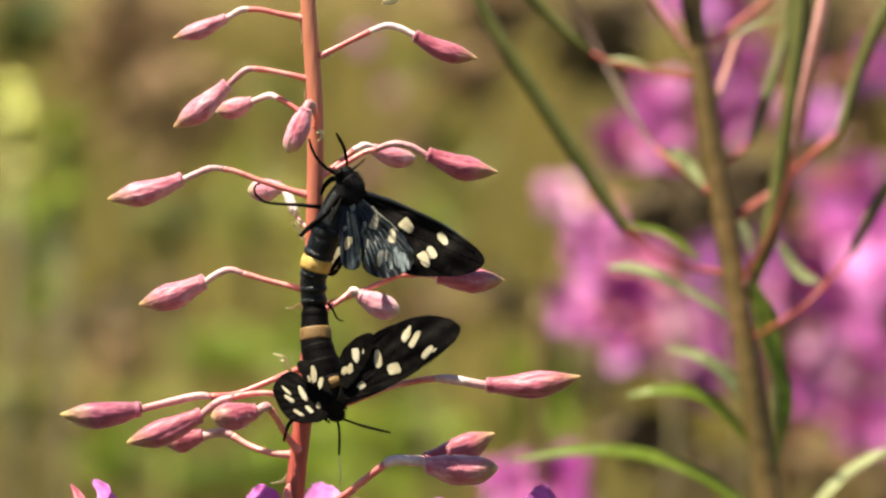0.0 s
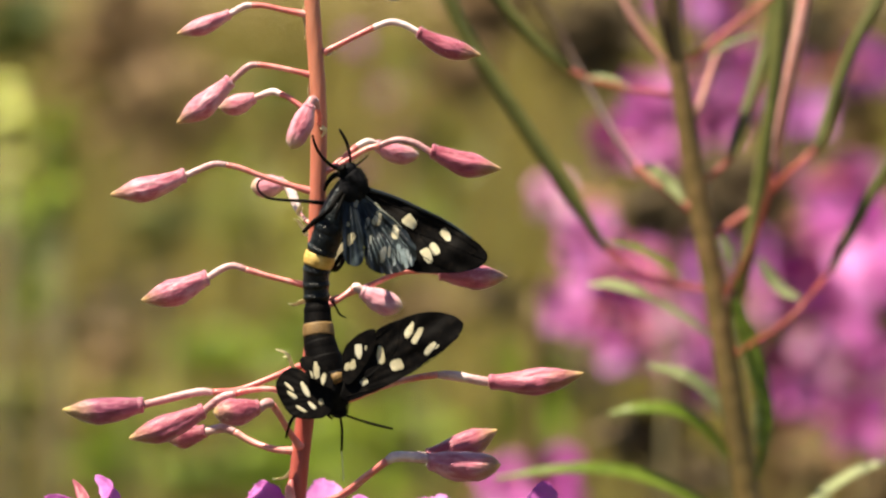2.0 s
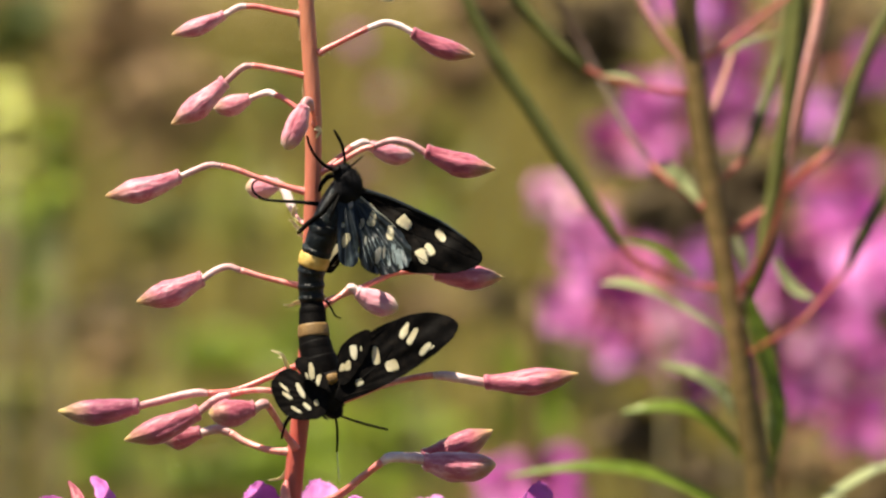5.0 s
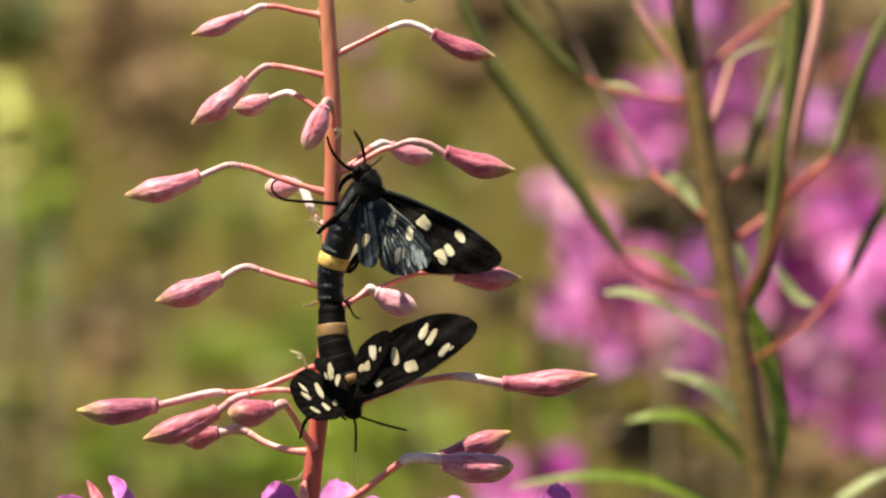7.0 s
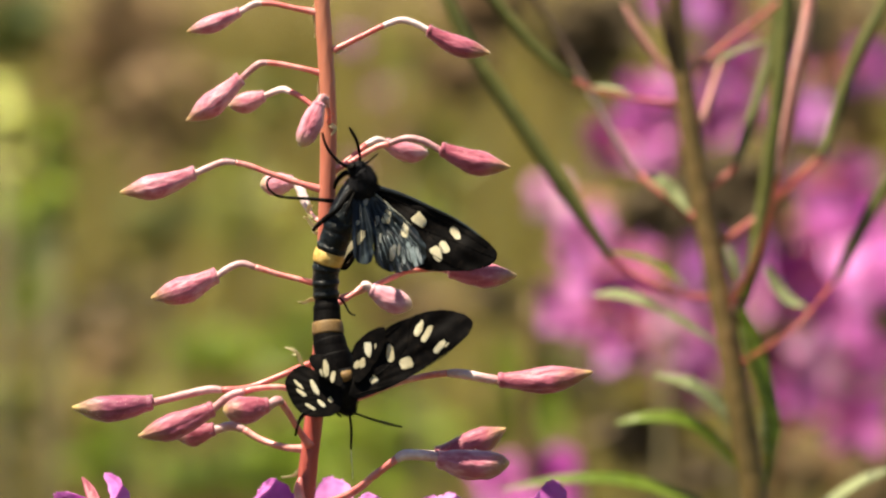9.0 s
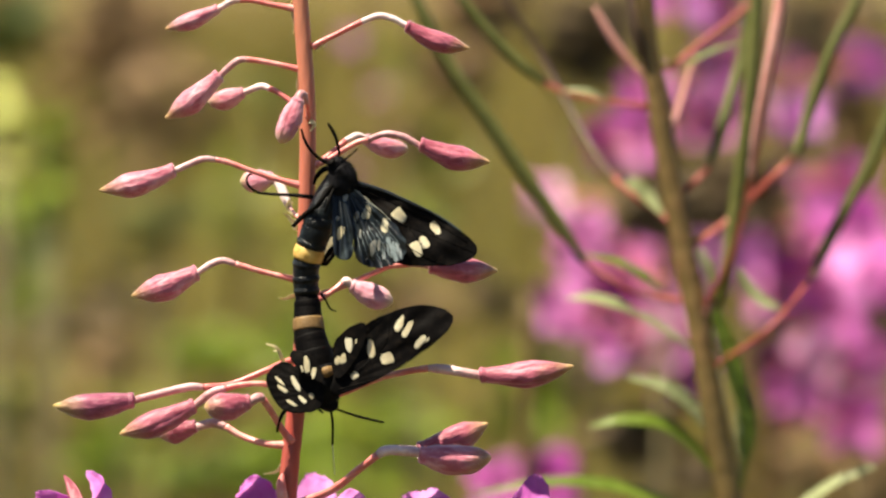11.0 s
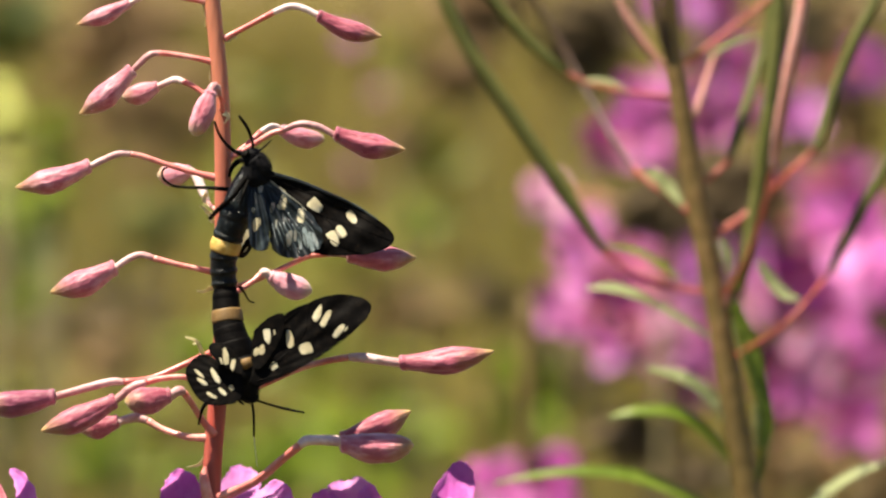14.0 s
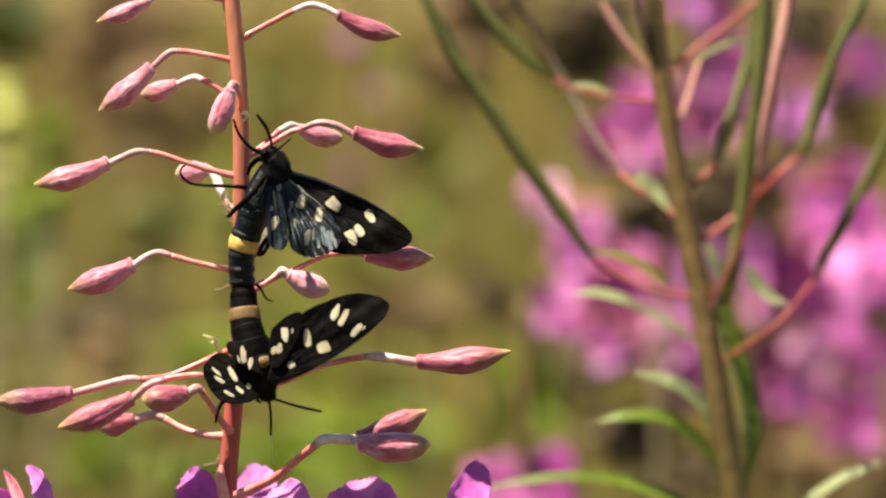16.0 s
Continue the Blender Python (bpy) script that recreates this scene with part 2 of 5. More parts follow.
def part(name, shape, mat, parent, label="", m=None):
    """ONE mesh object under a thing or under a part."""
    me = bpy.data.meshes.new(name)
    me.from_pydata([tuple(v) for v in shape[0]], [], shape[1])
    me.materials.append(mat)
    me.shade_smooth()
    ob = new(name, me)
    if parent is not None:
        ob.parent = parent
    if m is not None:
        ob.matrix_basis = m
    elif parent is not None and "base" in ROOTS.get(parent.name, {}):
        ob.matrix_basis = Matrix.Translation(-ROOTS[parent.name]["base"])
    if label:
        tagged(ob, label)
    return ob


ROOTS = {}


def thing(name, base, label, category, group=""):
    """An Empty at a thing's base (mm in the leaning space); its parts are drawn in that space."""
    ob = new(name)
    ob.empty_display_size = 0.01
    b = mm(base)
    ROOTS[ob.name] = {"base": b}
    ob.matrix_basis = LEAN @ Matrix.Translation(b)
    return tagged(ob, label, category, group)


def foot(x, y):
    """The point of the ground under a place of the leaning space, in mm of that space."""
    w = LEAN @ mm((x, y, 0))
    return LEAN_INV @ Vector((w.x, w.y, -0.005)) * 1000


def rooted(base, first):
    """The lower part of a stem, from the ground up to a first point, with ever shorter steps."""
    b, f = Vector(base), Vector(first)
    return [b.lerp(f, s) for s in (0, 0.45, 0.7, 0.84, 0.92, 0.97, 1.0)]


# ---- ground ----
def ground():
    verts, faces, k = [], [], 64
    rings = (0.0, 0.4, 1, 2, 3, 4.5, 6.5, 9, 13, 20, 32, 60, 150, 500, 2000)
    verts.append(Vector((0, 0, 0)))
    for r in rings[1:]:
        for i in range(k):
            a = 2 * math.pi * i / k
            x, y = r * math.cos(a), r * math.sin(a)
            verts.append(Vector((x, y, 0.05 * min(r, 4) / 4 * noise.noise(Vector((x * 0.5, y * 0.5, 3))))))
    for i in range(k):
        faces.append((0, 1 + i, 1 + (i + 1) % k))
        for j in range(len(rings) - 2):
            a, b = 1 + j * k + i, 1 + j * k + (i + 1) % k
            faces.append((a, a + k, b + k, b))
    ob = part("ground", (verts, faces), M_GROUND, None)
    return tagged(ob, "dry olive and brown meadow soil under summer herbs", "ground", kind="structure")


ground()


def meadow_grass(count, reach, seed):
    """Blades and dry stalks of the meadow, thinning out with the distance and lower under the lens."""
    rng = np.random.default_rng(seed)
    d, a = reach * rng.random(count) ** 0.78, rng.random(count) * 2 * math.pi
    x, y = d * np.cos(a), d * np.sin(a)
    low = (np.abs(x) < 0.25) & (y < 1.3) & (y > -0.9)
    n = count
    h = rng.uniform(0.25, 0.72, n)
    h = np.where(y > 2.0, h, h * 0.8) * np.where(low, 0.7, 1.0)
    w = rng.uniform(0.003, 0.011, n)
    lean = rng.normal(0, 0.16, (n, 2)) * h[:, None]
    t = rng.random(n) * math.pi
    side = np.stack([np.cos(t), np.sin(t)], 1) * w[:, None]
    root = np.stack([x, y], 1)
    verts = np.zeros((n, 7, 3))
    for k, (u, ww) in enumerate(((0, 1.0), (0.45, 0.9), (0.8, 0.5))):
        c = root + lean * u * u
        verts[:, 2 * k, :2], verts[:, 2 * k + 1, :2] = c - side * ww, c + side * ww
        verts[:, 2 * k:2 * k + 2, 2] = (-0.05 + h * u * (1 - 0.12 * u))[:, None]
    verts[:, 6, :2], verts[:, 6, 2] = root + lean, -0.05 + h * 0.88
    faces = []
    for k in range(0, 7 * n, 7):
        faces += [(k, k + 1, k + 3, k + 2), (k + 2, k + 3, k + 5, k + 4), (k + 4, k + 5, k + 6)]
    ob = part("meadow_grass", (verts.reshape(-1, 3).tolist(), faces), M_GRASS, None)
    return tagged(ob, "tall olive, yellow and brown summer meadow grass", "grass", kind="stuff")


meadow_grass(170000, 16.0, 5)


def herb(x, z, dist, wide, high, leaves, mat, stem_mat, label, seed, size=(14, 30), basking=0.0):
    """A leafy meadow herb: a rooted stem and a loose head of leaves, wide x high mm, whose middle lies at x, z.
    basking: the share of leaves that hold their upper face to the open sky."""
    rng = random.Random(seed)
    base = foot(x, dist)
    ob = thing("meadow_herb", base, label, "herb", "meadow herbs")
    top = Vector((x, dist, z + high * 0.4))
    part("stem", tube([base, Vector((x * 1.01, dist, (base.z + z) / 2)), top], [1.7, 1.2, 0.6], 6, 4), stem_mat, ob)
    for k in range(leaves):
        u = rng.uniform(-1, 1)
        v = rng.uniform(-1, 1)
        while u * u + v * v > 1:
            u, v = rng.uniform(-1, 1), rng.uniform(-1, 1)
        start = Vector((x + 0.25 * u * wide * 0.5, dist, z + v * high * 0.5 - 0.1 * high))
        end = Vector((x + u * wide * 0.5, dist + rng.uniform(-0.3, 0.3) * wide, z + v * high * 0.5))
        way = Vector((u + rng.uniform(-0.5, 0.5), rng.uniform(-0.8, 0.8), v * 0.4 + rng.uniform(-0.4, 0.6)))
        way.normalize()
        length = rng.uniform(*size)
        turn = rng.uniform(-70, 70)
        if rng.random() < basking:
            way = Vector((way.x + math.copysign(0.6, way.x), way.y * 0.4, way.z * 0.4)).normalized()
            turn = math.copysign(rng.uniform(38, 68), way.x)
        p = end - way * length * 0.5
        w = length * rng.uniform(0.3, 0.5)
        part("leaf", blade([p, p + way * length * 0.5 + Vector((0, 0, length * 0.08)), p + way * length], [0.15 * w, w, 0.8 * w, 0.1 * w],
                           turn, 0.2, 3, 0.4), mat, ob)
    return ob


# ---- the fireweed with the buds ----
fireweed = thing("fireweed_plant", foot(-22, 6), "fireweed stalk with red stem, pink drooping buds and magenta flowers", "wildflower")
FW_BASE = ROOTS[fireweed.name]["base"] * 1000
STEM = rooted(FW_BASE, (-17.11, 0, -40.86)) + [(-16.74, 0, -34.66), (-16.37, 0, -28.46), (-16, 0, -24.12), (-15.44, 0, -19.16), (-14.94, 0, -15.44), (-14.51, 0, -9.86), (-14.26, 0, -3.66),
        (-14.14, 0, 2.54), (-14.01, 0, 8.74), (-14.01, 0, 14.94), (-14.38, 0, 21.14), (-14.82, 0, 27.34), (-15.19, 0, 32.3), (-15.5, 0, 39.74)]
part("stem", tube(STEM, [2.4, 2.2, 2.0, 1.7, 1.4, 1.2, 1.12, 1.08, 1.06, 1.04, 1.02, 1.0, 0.98, 0.96, 0.94, 0.92, 0.90, 0.88, 0.86, 0.82, 0.7], 16, 6, wobble=0.05),
     M_STEM, fireweed, "smooth orange-red stem")


def spindle(length, r, seed, blunt, sag):
    """A bud along +z from 0 to length: four ridged sepals closing to a point; its belly hangs towards sag."""
    rng = random.Random(seed)
    prof = ((0, 0.50), (0.015, 0.60), (0.04, 0.61), (0.07, 0.57), (0.16, 0.66), (0.32, 0.84), (0.46, 0.97), (0.58, 1.0), (0.70, 0.88), (0.82, 0.60), (0.91, 0.33), (0.96, 0.20), (1.0, 0.07))
    if blunt:
        prof = ((0, 0.42), (0.02, 0.57), (0.05, 0.59), (0.09, 0.58), (0.2, 0.76), (0.4, 0.98), (0.55, 1.0), (0.7, 0.94), (0.82, 0.78), (0.92, 0.52), (0.97, 0.27), (1.0, 0.08))
    zz = np.concatenate([np.linspace(0, 0.1, 8)[:-1], np.linspace(0.1, 1, 30)])
    rr = np.interp(zz, [p[0] for p in prof], [p[1] for p in prof])
    seg, verts, faces = 40, [], []
    ph = rng.uniform(0, 6.28)
    bx, by = sag.x * 0.05 + rng.uniform(-0.025, 0.025), sag.y * 0.05 + rng.uniform(-0.02, 0.02)
    for i, (t, q) in enumerate(zip(zz, rr)):
        for k in range(seg):
            a = 2 * math.pi * k / seg
            turn = 4 * a + ph + 1.1 * t
            body = min(1.0, max(0.0, (t - 0.05) * 6))
            groove = -0.09 * max(0.0, math.cos(turn)) ** 14 * body + 0.022 * max(0.0, math.cos(turn - 0.6)) ** 6 * body
            q3 = Vector((math.cos(a) * 1.3, math.sin(a) * 1.3, t * 4 + seed))
            lump = (0.10 * noise.noise(q3) + 0.045 * noise.noise(q3 * 2.7)) * body
            f = 0.93 * r * q * (1 + groove + lump)
            arc = math.sin(t * math.pi) * length
            verts.append(mm((math.cos(a) * f + bx * arc, math.sin(a) * f + by * arc, t * length)))
    for i in range(len(zz) - 1):
        for k in range(seg):
            a, b = i * seg + k, i * seg + (k + 1) % seg
            faces.append((a, b, b + seg, a + seg))
    faces.append(tuple(range(seg))[::-1])
    faces.append(tuple(range(len(verts) - seg, len(verts))))
    # a short pale down stands off the skin
    hairs, tufts = [], []
    for _ in range(620):
        k = rng.randrange(seg, len(verts) - 2 * seg)
        p = verts[k] + (verts[k + seg] - verts[k]) * rng.random()
        d = Vector((p.x, p.y, 0)).normalized() + Vector((rng.gauss(0, 0.3), rng.gauss(0, 0.3), rng.uniform(0.1, 0.9)))
        s = d.cross(Vector((0.4, 0.7, 0.6))).normalized() * 0.000012
        n = len(hairs)
        hairs += [p - s, p + s, p + d.normalized() * rng.uniform(0.00010, 0.00026)]
        tufts.append((n, n + 1, n + 2))
    return (verts, faces), (hairs, tufts)


def along(p, q):
    """A pose at p (mm) whose z axis points to q."""
    d = Vector(q) - Vector(p)
    return Matrix.Translation(mm(p)) @ d.to_track_quat("Z", "Y").to_matrix().to_4x4()


BUD_COUNT = [0]


def flower_bud(path, ovary, start, tip, r, slim=0.30, ovary_r=0.42, blunt=False, ripe=False, young=False):
    """A pedicel from its node along path, a downy ovary along the next points, and a closed bud."""
    BUD_COUNT[0] += 1
    seed = BUD_COUNT[0]
    ped = part("pedicel", tube(path, [slim * 1.5, slim * 1.06, slim * 0.98, slim * 1.0, slim * 1.12], 10, 6, wobble=0.08), M_PEDICEL, fireweed)
    part("ovary", tube(ovary, [slim * 1.08, ovary_r * 0.86, ovary_r * 0.92, ovary_r * 0.86, ovary_r * 0.82], 10, 6, wobble=0.10), M_OVARY, ped, "downy greyish pink ovary", Matrix())
    m = along(start, tip)
    skin, down = spindle((Vector(tip) - Vector(start)).length, r, seed, blunt, m.to_3x3().inverted() @ Vector((0, 0, -1)))
    part("down", down, M_DOWN, ped, "short pale down on the bud", m)
    part("bud", skin, M_BUD_RIPE if ripe else M_BUD_YOUNG if young else M_BUD, ped,
         "ripe dark pink bud with a yellowish tip" if ripe else "young pale pink bud with a greenish tip" if young else "closed pink bud with a pale tip", m)
    return ped


flower_bud([(-15.13, 0, 25.3), (-17.61, 0, 25.73), (-19.96, 0, 26.23), (-21.33, 0, 26.29)], [(-21.33, 0, 26.29), (-22.26, 0, 26.16), (-23.93, 0, 25.23)], (-23.75, 0, 25.36), (-29.57, 0, 23.13), 1.05)
flower_bud([(-13.52, 0, 21.14), (-12.52, 0, 21.64), (-10.17, 0, 22.82), (-8, 0, 23.87)], [(-8, 0, 23.87), (-6.14, 0, 24.49), (-4.46, 0, 24.12), (-2.85, 0, 23.25)], (-3.16, 0, 23.44), (3.78, 0, 20.89), 1.28)
flower_bud([(-14.38, 0, 18.54), (-16.37, 0, 19.03), (-18.85, 0, 19.53), (-20.71, 0, 19.78)], [(-20.71, 0, 19.78), (-21.82, 0, 19.53), (-23.68, 0, 17.92)], (-23.62, 0, 18.1), (-29.57, 0, 13.33), 1.45)
flower_bud([(-14.17, 1, 13.61), (-15.8, 1.5, 15.11), (-17.37, 2, 16.25), (-18.2, 2.5, 16.64)], [(-18.2, 2.5, 16.64), (-19.28, 3, 16.91), (-21.36, 3.5, 16.18)], (-21.11, 3.5, 16.3), (-25.14, 4, 15.2), 1.2, blunt=True)
flower_bud([(-13.86, -1, 13.3), (-13.84, -2.2, 14.15), (-14.01, -3.2, 14.88)], [(-14.01, -3.2, 14.88), (-14.38, -4.0, 15.67), (-14.74, -4.5, 15.6), (-15.16, -5.1, 14.36)], (-14.79, -5.0, 15.28), (-16.82, -5.4, 10.41), 1.32, 0.24, 0.55, blunt=True, young=True)
flower_bud([(-14.51, 0, 5.83), (-16.99, 0, 6.51), (-20.09, 0, 7.5), (-22.57, 0, 8.43), (-24.12, 0, 8.8)], [(-24.12, 0, 8.8), (-25.67, 0, 8.8), (-28.77, 0, 7.5)], (-28.58, 0, 7.69), (-36.83, 0, 5.46), 1.5)
flower_bud([(-14.45, 1, 2.2), (-15.6, 3.8, 2.8), (-16.2, 6.4, 3.4)], [(-16.2, 6.4, 3.4), (-16.8, 7.1, 4.8), (-17.55, 7.8, 6.45), (-18.45, 8.2, 7.0)], (-18.05, 8.2, 6.9), (-21.8, 9, 6.5), 1.33, 0.27, 0.58, blunt=True, young=True)
flower_bud([(-13.52, 0, 8.12), (-12.03, 0, 8.62), (-10.17, 0, 9.73), (-8.62, 0, 10.6), (-7.38, 0, 10.91)], [(-7.38, 0, 10.91), (-5.52, 0, 11.53), (-3.47, 0, 11.22), (-1.36, 0, 10.04)], (-1.67, 0, 10.42), (6.01, 0, 8.43), 1.5)
flower_bud([(-13.57, 2, 7.85), (-11.48, 3, 9.5), (-9.94, 4, 10.9)], [(-9.94, 4, 10.9), (-8.7, 4.8, 11.5), (-7.65, 5.6, 11.2)], (-7.9, 7, 11.2), (-3.0, 8, 9.95), 1.2, blunt=True)
flower_bud([(-14.63, 0, -4.59), (-16.99, 0, -4.03), (-19.47, 0, -3.41), (-21.95, 0, -2.67)], [(-21.95, 0, -2.67), (-23.31, 0, -2.29), (-24.74, 0, -2.73), (-26.41, 0, -3.84)], (-26.1, 0, -3.53), (-33.36, 0, -6.14), 1.65)
flower_bud([(-13.57, 2, -6.48), (-11.46, 2, -5.67), (-8.35, 2.5, -4.43), (-5.24, 3, -3.06), (-3.06, 3.6, -2.81)], [(-3.06, 3.6, -2.81), (-1.81, 4, -2.75), (-0.38, 4, -3.06)], (-0.75, 4, -3), (6.82, 4, -3.5), 1.5)
flower_bud([(-13.5, -0.5, -6.87), (-12.15, 0, -6.2), (-11.11, 0.4, -5.52), (-10.31, 0.8, -4.84)], [(-10.31, 0.8, -4.84), (-9.69, 1, -4.66), (-8.76, 1.2, -5.72)], (-9.32, 1.2, -5.04), (-4.73, 1.6, -6.97), 1.42, 0.3, 0.55, blunt=True, young=True)
flower_bud([(-14.54, 1, -18.27), (-10.17, 0, -16.8), (-6.43, -1, -15.28), (-3.03, -1.5, -14.46), (-0.86, -2, -14.14)], [(-0.86, -2, -14.14), (0.99, -2, -14.26), (4.88, -2, -14.94)], (4.75, -2, -14.88), (15.03, -3, -13.92), 1.55, 0.34, 0.6)
flower_bud([(-14.66, 1, -12.99), (-16.37, 0, -13.39), (-18.81, -1, -14.41), (-22.49, -1.5, -15.82), (-25.43, -2, -16.11)], [(-25.43, -2, -16.11), (-27.41, -2, -16.17), (-33.09, -2, -17.53)], (-32.96, -2, -17.47), (-41.81, -2.5, -18.07), 1.6, 0.32, 0.5, ripe=True)
flower_bud([(-15.1, -1, -18.81), (-16.79, -2, -16.73), (-18.73, -3, -15.77), (-21.19, -3, -15.83), (-22.91, -3, -16.2)], [(-22.91, -3, -16.2), (-24.58, -3, -16.75), (-26.43, -3, -18.17)], (-26.3, -3, -18.05), (-34.42, -4, -21.14), 1.6, 0.32, 0.5)
flower_bud([(-15.84, -1, -22.21), (-17.04, -2, -20.43), (-17.99, -3, -18.73), (-18.83, -3.5, -17.41)], [(-18.83, -3.5, -17.41), (-19.42, -4, -17.21), (-20.53, -4, -17.95)], (-20.22, -4, -17.64), (-25.15, -5, -18.21), 1.6, 0.34, 0.6, blunt=True)
flower_bud([(-15.87, 0, -22.63), (-18.85, 0, -22.38), (-21.37, 1, -21.6), (-23.14, 1.5, -20.6)], [(-23.14, 1.5, -20.6), (-24.53, 2, -20.2), (-26.6, 2, -20.65)], (-26.4, 2, -20.5), (-30.9, 2.5, -21.5), 1.38, 0.36, 0.56)
flower_bud([(-16.1, -0.4, -29.35), (-11.37, -2.4, -27.25), (-8.87, -4.2, -25.32), (-6.39, -5.8, -23.41)], [(-6.39, -5.8, -23.41), (-5.16, -5.7, -22.9), (-1.84, -4.4, -23.25)], (-1.96, -4.3, -23.44), (5.99, -3.1, -23.9), 1.78, 0.36, 0.62, blunt=True)
flower_bud([(-16.1, 0.6, -29.65), (-11.28, 0.8, -27.53), (-8.77, 1.2, -25.58), (-6.28, 1.8, -23.65)], [(-6.28, 1.8, -23.65), (-4.92, 2.4, -23.18), (-1.9, 4.0, -23.3)], (-1.95, 4.2, -23.4), (5.75, 4.6, -20.45), 1.72, 0.36, 0.5)

# small withered bracts and scars at the nodes
for path in ([(-15.38, 0, 26.1), (-15.69, 0, 25.61), (-15.38, 0, 23.62), (-15.56, 0, 22.51)], [(-13.14, 0, 21.64), (-12.77, 0, 21.14), (-13.02, 0, 20.89)], [(-13.14, 0, 20.89), (-12.52, 0, 21.39), (-12.15, 0, 21.14)],
             [(-14.82, 0, 18.04), (-15.07, 0, 16.8), (-14.76, 0, 15.56)], [(-13.72, -1.5, 12.92), (-13.22, -1.5, 12.55), (-13.66, -1.5, 11.8)],
             [(-14.82, 0, 1.8), (-15.75, 0, 2.05), (-16.24, 0, 2.67), (-16.74, 0, 2.85)], [(-14.82, 0, 1.05), (-15.5, 0, 1.3), (-15.75, 0, 1.8)],
             [(-14.82, 0, -6.14), (-15.87, 0, -6.2), (-16.49, 0, -6.51), (-17.3, 0, -6.45)],
             [(-15.75, -1, -18.41), (-16.49, -1.6, -18.66), (-17.11, -2, -19.47), (-18.1, -2, -19.41)], [(-16.06, 0, -23.81), (-16.86, 0, -24.61), (-17.61, 0, -25.48), (-18.97, 0, -25.73)], [(-15.87, 0, 4.28), (-16.24, 0, 3.47), (-15.62, 0, 2.67)]):
    part("bract", blade(path, [0.6, 0.5, 0.36, 0.12], 20, 0.3, 4, 0.10), M_BRACT, fireweed, "withered straw-yellow bract")
tongue = part("bract", blade([(-16.2, -1.6, -13.95), (-16.75, -3.0, -13.1), (-17.1, -4, -12.1), (-17.6, -4.5, -11.65), (-18.4, -5, -11.35)], [0.5, 0.55, 0.5, 0.4, 0.2], -45, 0.15, 5, 0.10), M_BRACT, fireweed, "curled cream bract")
part("tooth", blade([(-17.15, -4.1, -12.0), (-17.45, -4.2, -12.15), (-17.7, -4.3, -12.12)], [0.3, 0.2, 0.1], -45, 0.15, 4, 0.08), M_BRACT, tongue, "", Matrix())
part("pedicel", tube([(-16.58, -1, -29.63), (-16.87, -1.4, -28.06), (-17, -1.4, -26.76), (-16.82, -1.2, -25.66)], [0.62, 0.6, 0.52, 0.25], 10), M_PEDICEL, fireweed, "pale pink side shoot")
part("bract", blade([(-5.08, 0, 27.84), (-5.7, 0, 27.22), (-6.7, 0, 27.09)], [1.3, 1.0, 0.3], 10, 0.3, 4), M_BRACT, fireweed, "withered straw-yellow bract")

# ---- open flowers at the foot of the bud spike ----
def petal(points, widths, twist, n=10, cols=21):
    """A thin crumpled petal: a broad blade with a creased skin and a ruffled, notched rim."""
    path = smooth(points, n)
    ww = spread(widths, len(path))
    rows, verts, faces = len(path), [], []
    for skin in (0.0, 0.07):
        for i, p in enumerate(path):
            t = (path[min(i + 1, rows - 1)] - path[max(i - 1, 0)]).normalized()
            s = t.cross(Vector((0, 1, 0))).normalized()
            up = s.cross(t)
            a = math.radians(twist)
            s, up = s * math.cos(a) + up * math.sin(a), up * math.cos(a) - s * math.sin(a)
            u = i / (rows - 1)
            for k in range(cols):
                c = 2 * k / (cols - 1) - 1
                w = ww[i] * 0.5
                v = Vector((c * w * 0.9, u * 7.0, p.x * 0.37))
                crease = 0.38 * noise.noise(v * 0.7) + 0.11 * noise.noise(v * 1.9) + 0.05 * noise.noise(v * 4.6)
                rim = 0.20 * noise.noise(Vector((u * 9, c * 2, p.z))) * abs(c) ** 3
                reach = t * (0.55 * u ** 4 * (noise.noise(Vector((c * 2.6, p.x, 5))) - 0.35 * c * c))
                verts.append(mm(p + s * (c * w * (1 + rim)) + reach + up * (crease * (0.35 + 0.65 * u) * min(1.0, w) - 0.22 * w * c * c + skin)))
    m = rows * cols
    for i in range(rows - 1):
        for k in range(cols - 1):
            a = i * cols + k
            faces.append((a, a + 1, a + cols + 1, a + cols))
            faces.append((a + m, a + m + cols, a + m + cols + 1, a + m + 1))
        for k in (0, cols - 1):
            a = i * cols + k
            faces.append((a, a + cols, a + cols + m, a + m))
    for k in range(cols - 1):
        a = (rows - 1) * cols + k
        faces.append((a, a + 1, a + 1 + m, a + m))
    return verts, faces


def bloom(center, petals):
    """An open flower on its downy stalk: petals and sepals as (path, widths, twist, kind)."""
    c = Vector(center)
    low = Vector((-17.5 + (c.x + 17.5) * 0.25, 1, c.z - 22))
    st = part("pedicel", tube([low, low.lerp(c, 0.5) + Vector((0, 0, 2)), c], [0.45, 0.5, 0.6], 8), M_OVARY, fireweed, "downy flower stalk")
    for path, widths, twist, kind in petals:
        # the petals arch: their tips curl away and open to the sky
        path = [(x, y - 3 + 0.085 * (z - c.z) ** 2, z) for x, y, z in path]
        part(kind, petal(path, widths, twist) if kind == "petal" else blade(path, widths, twist, 0.12, 7, 0.10, 0.16), M_PETAL if kind == "petal" else M_SEPAL, st, "", Matrix())
    return st


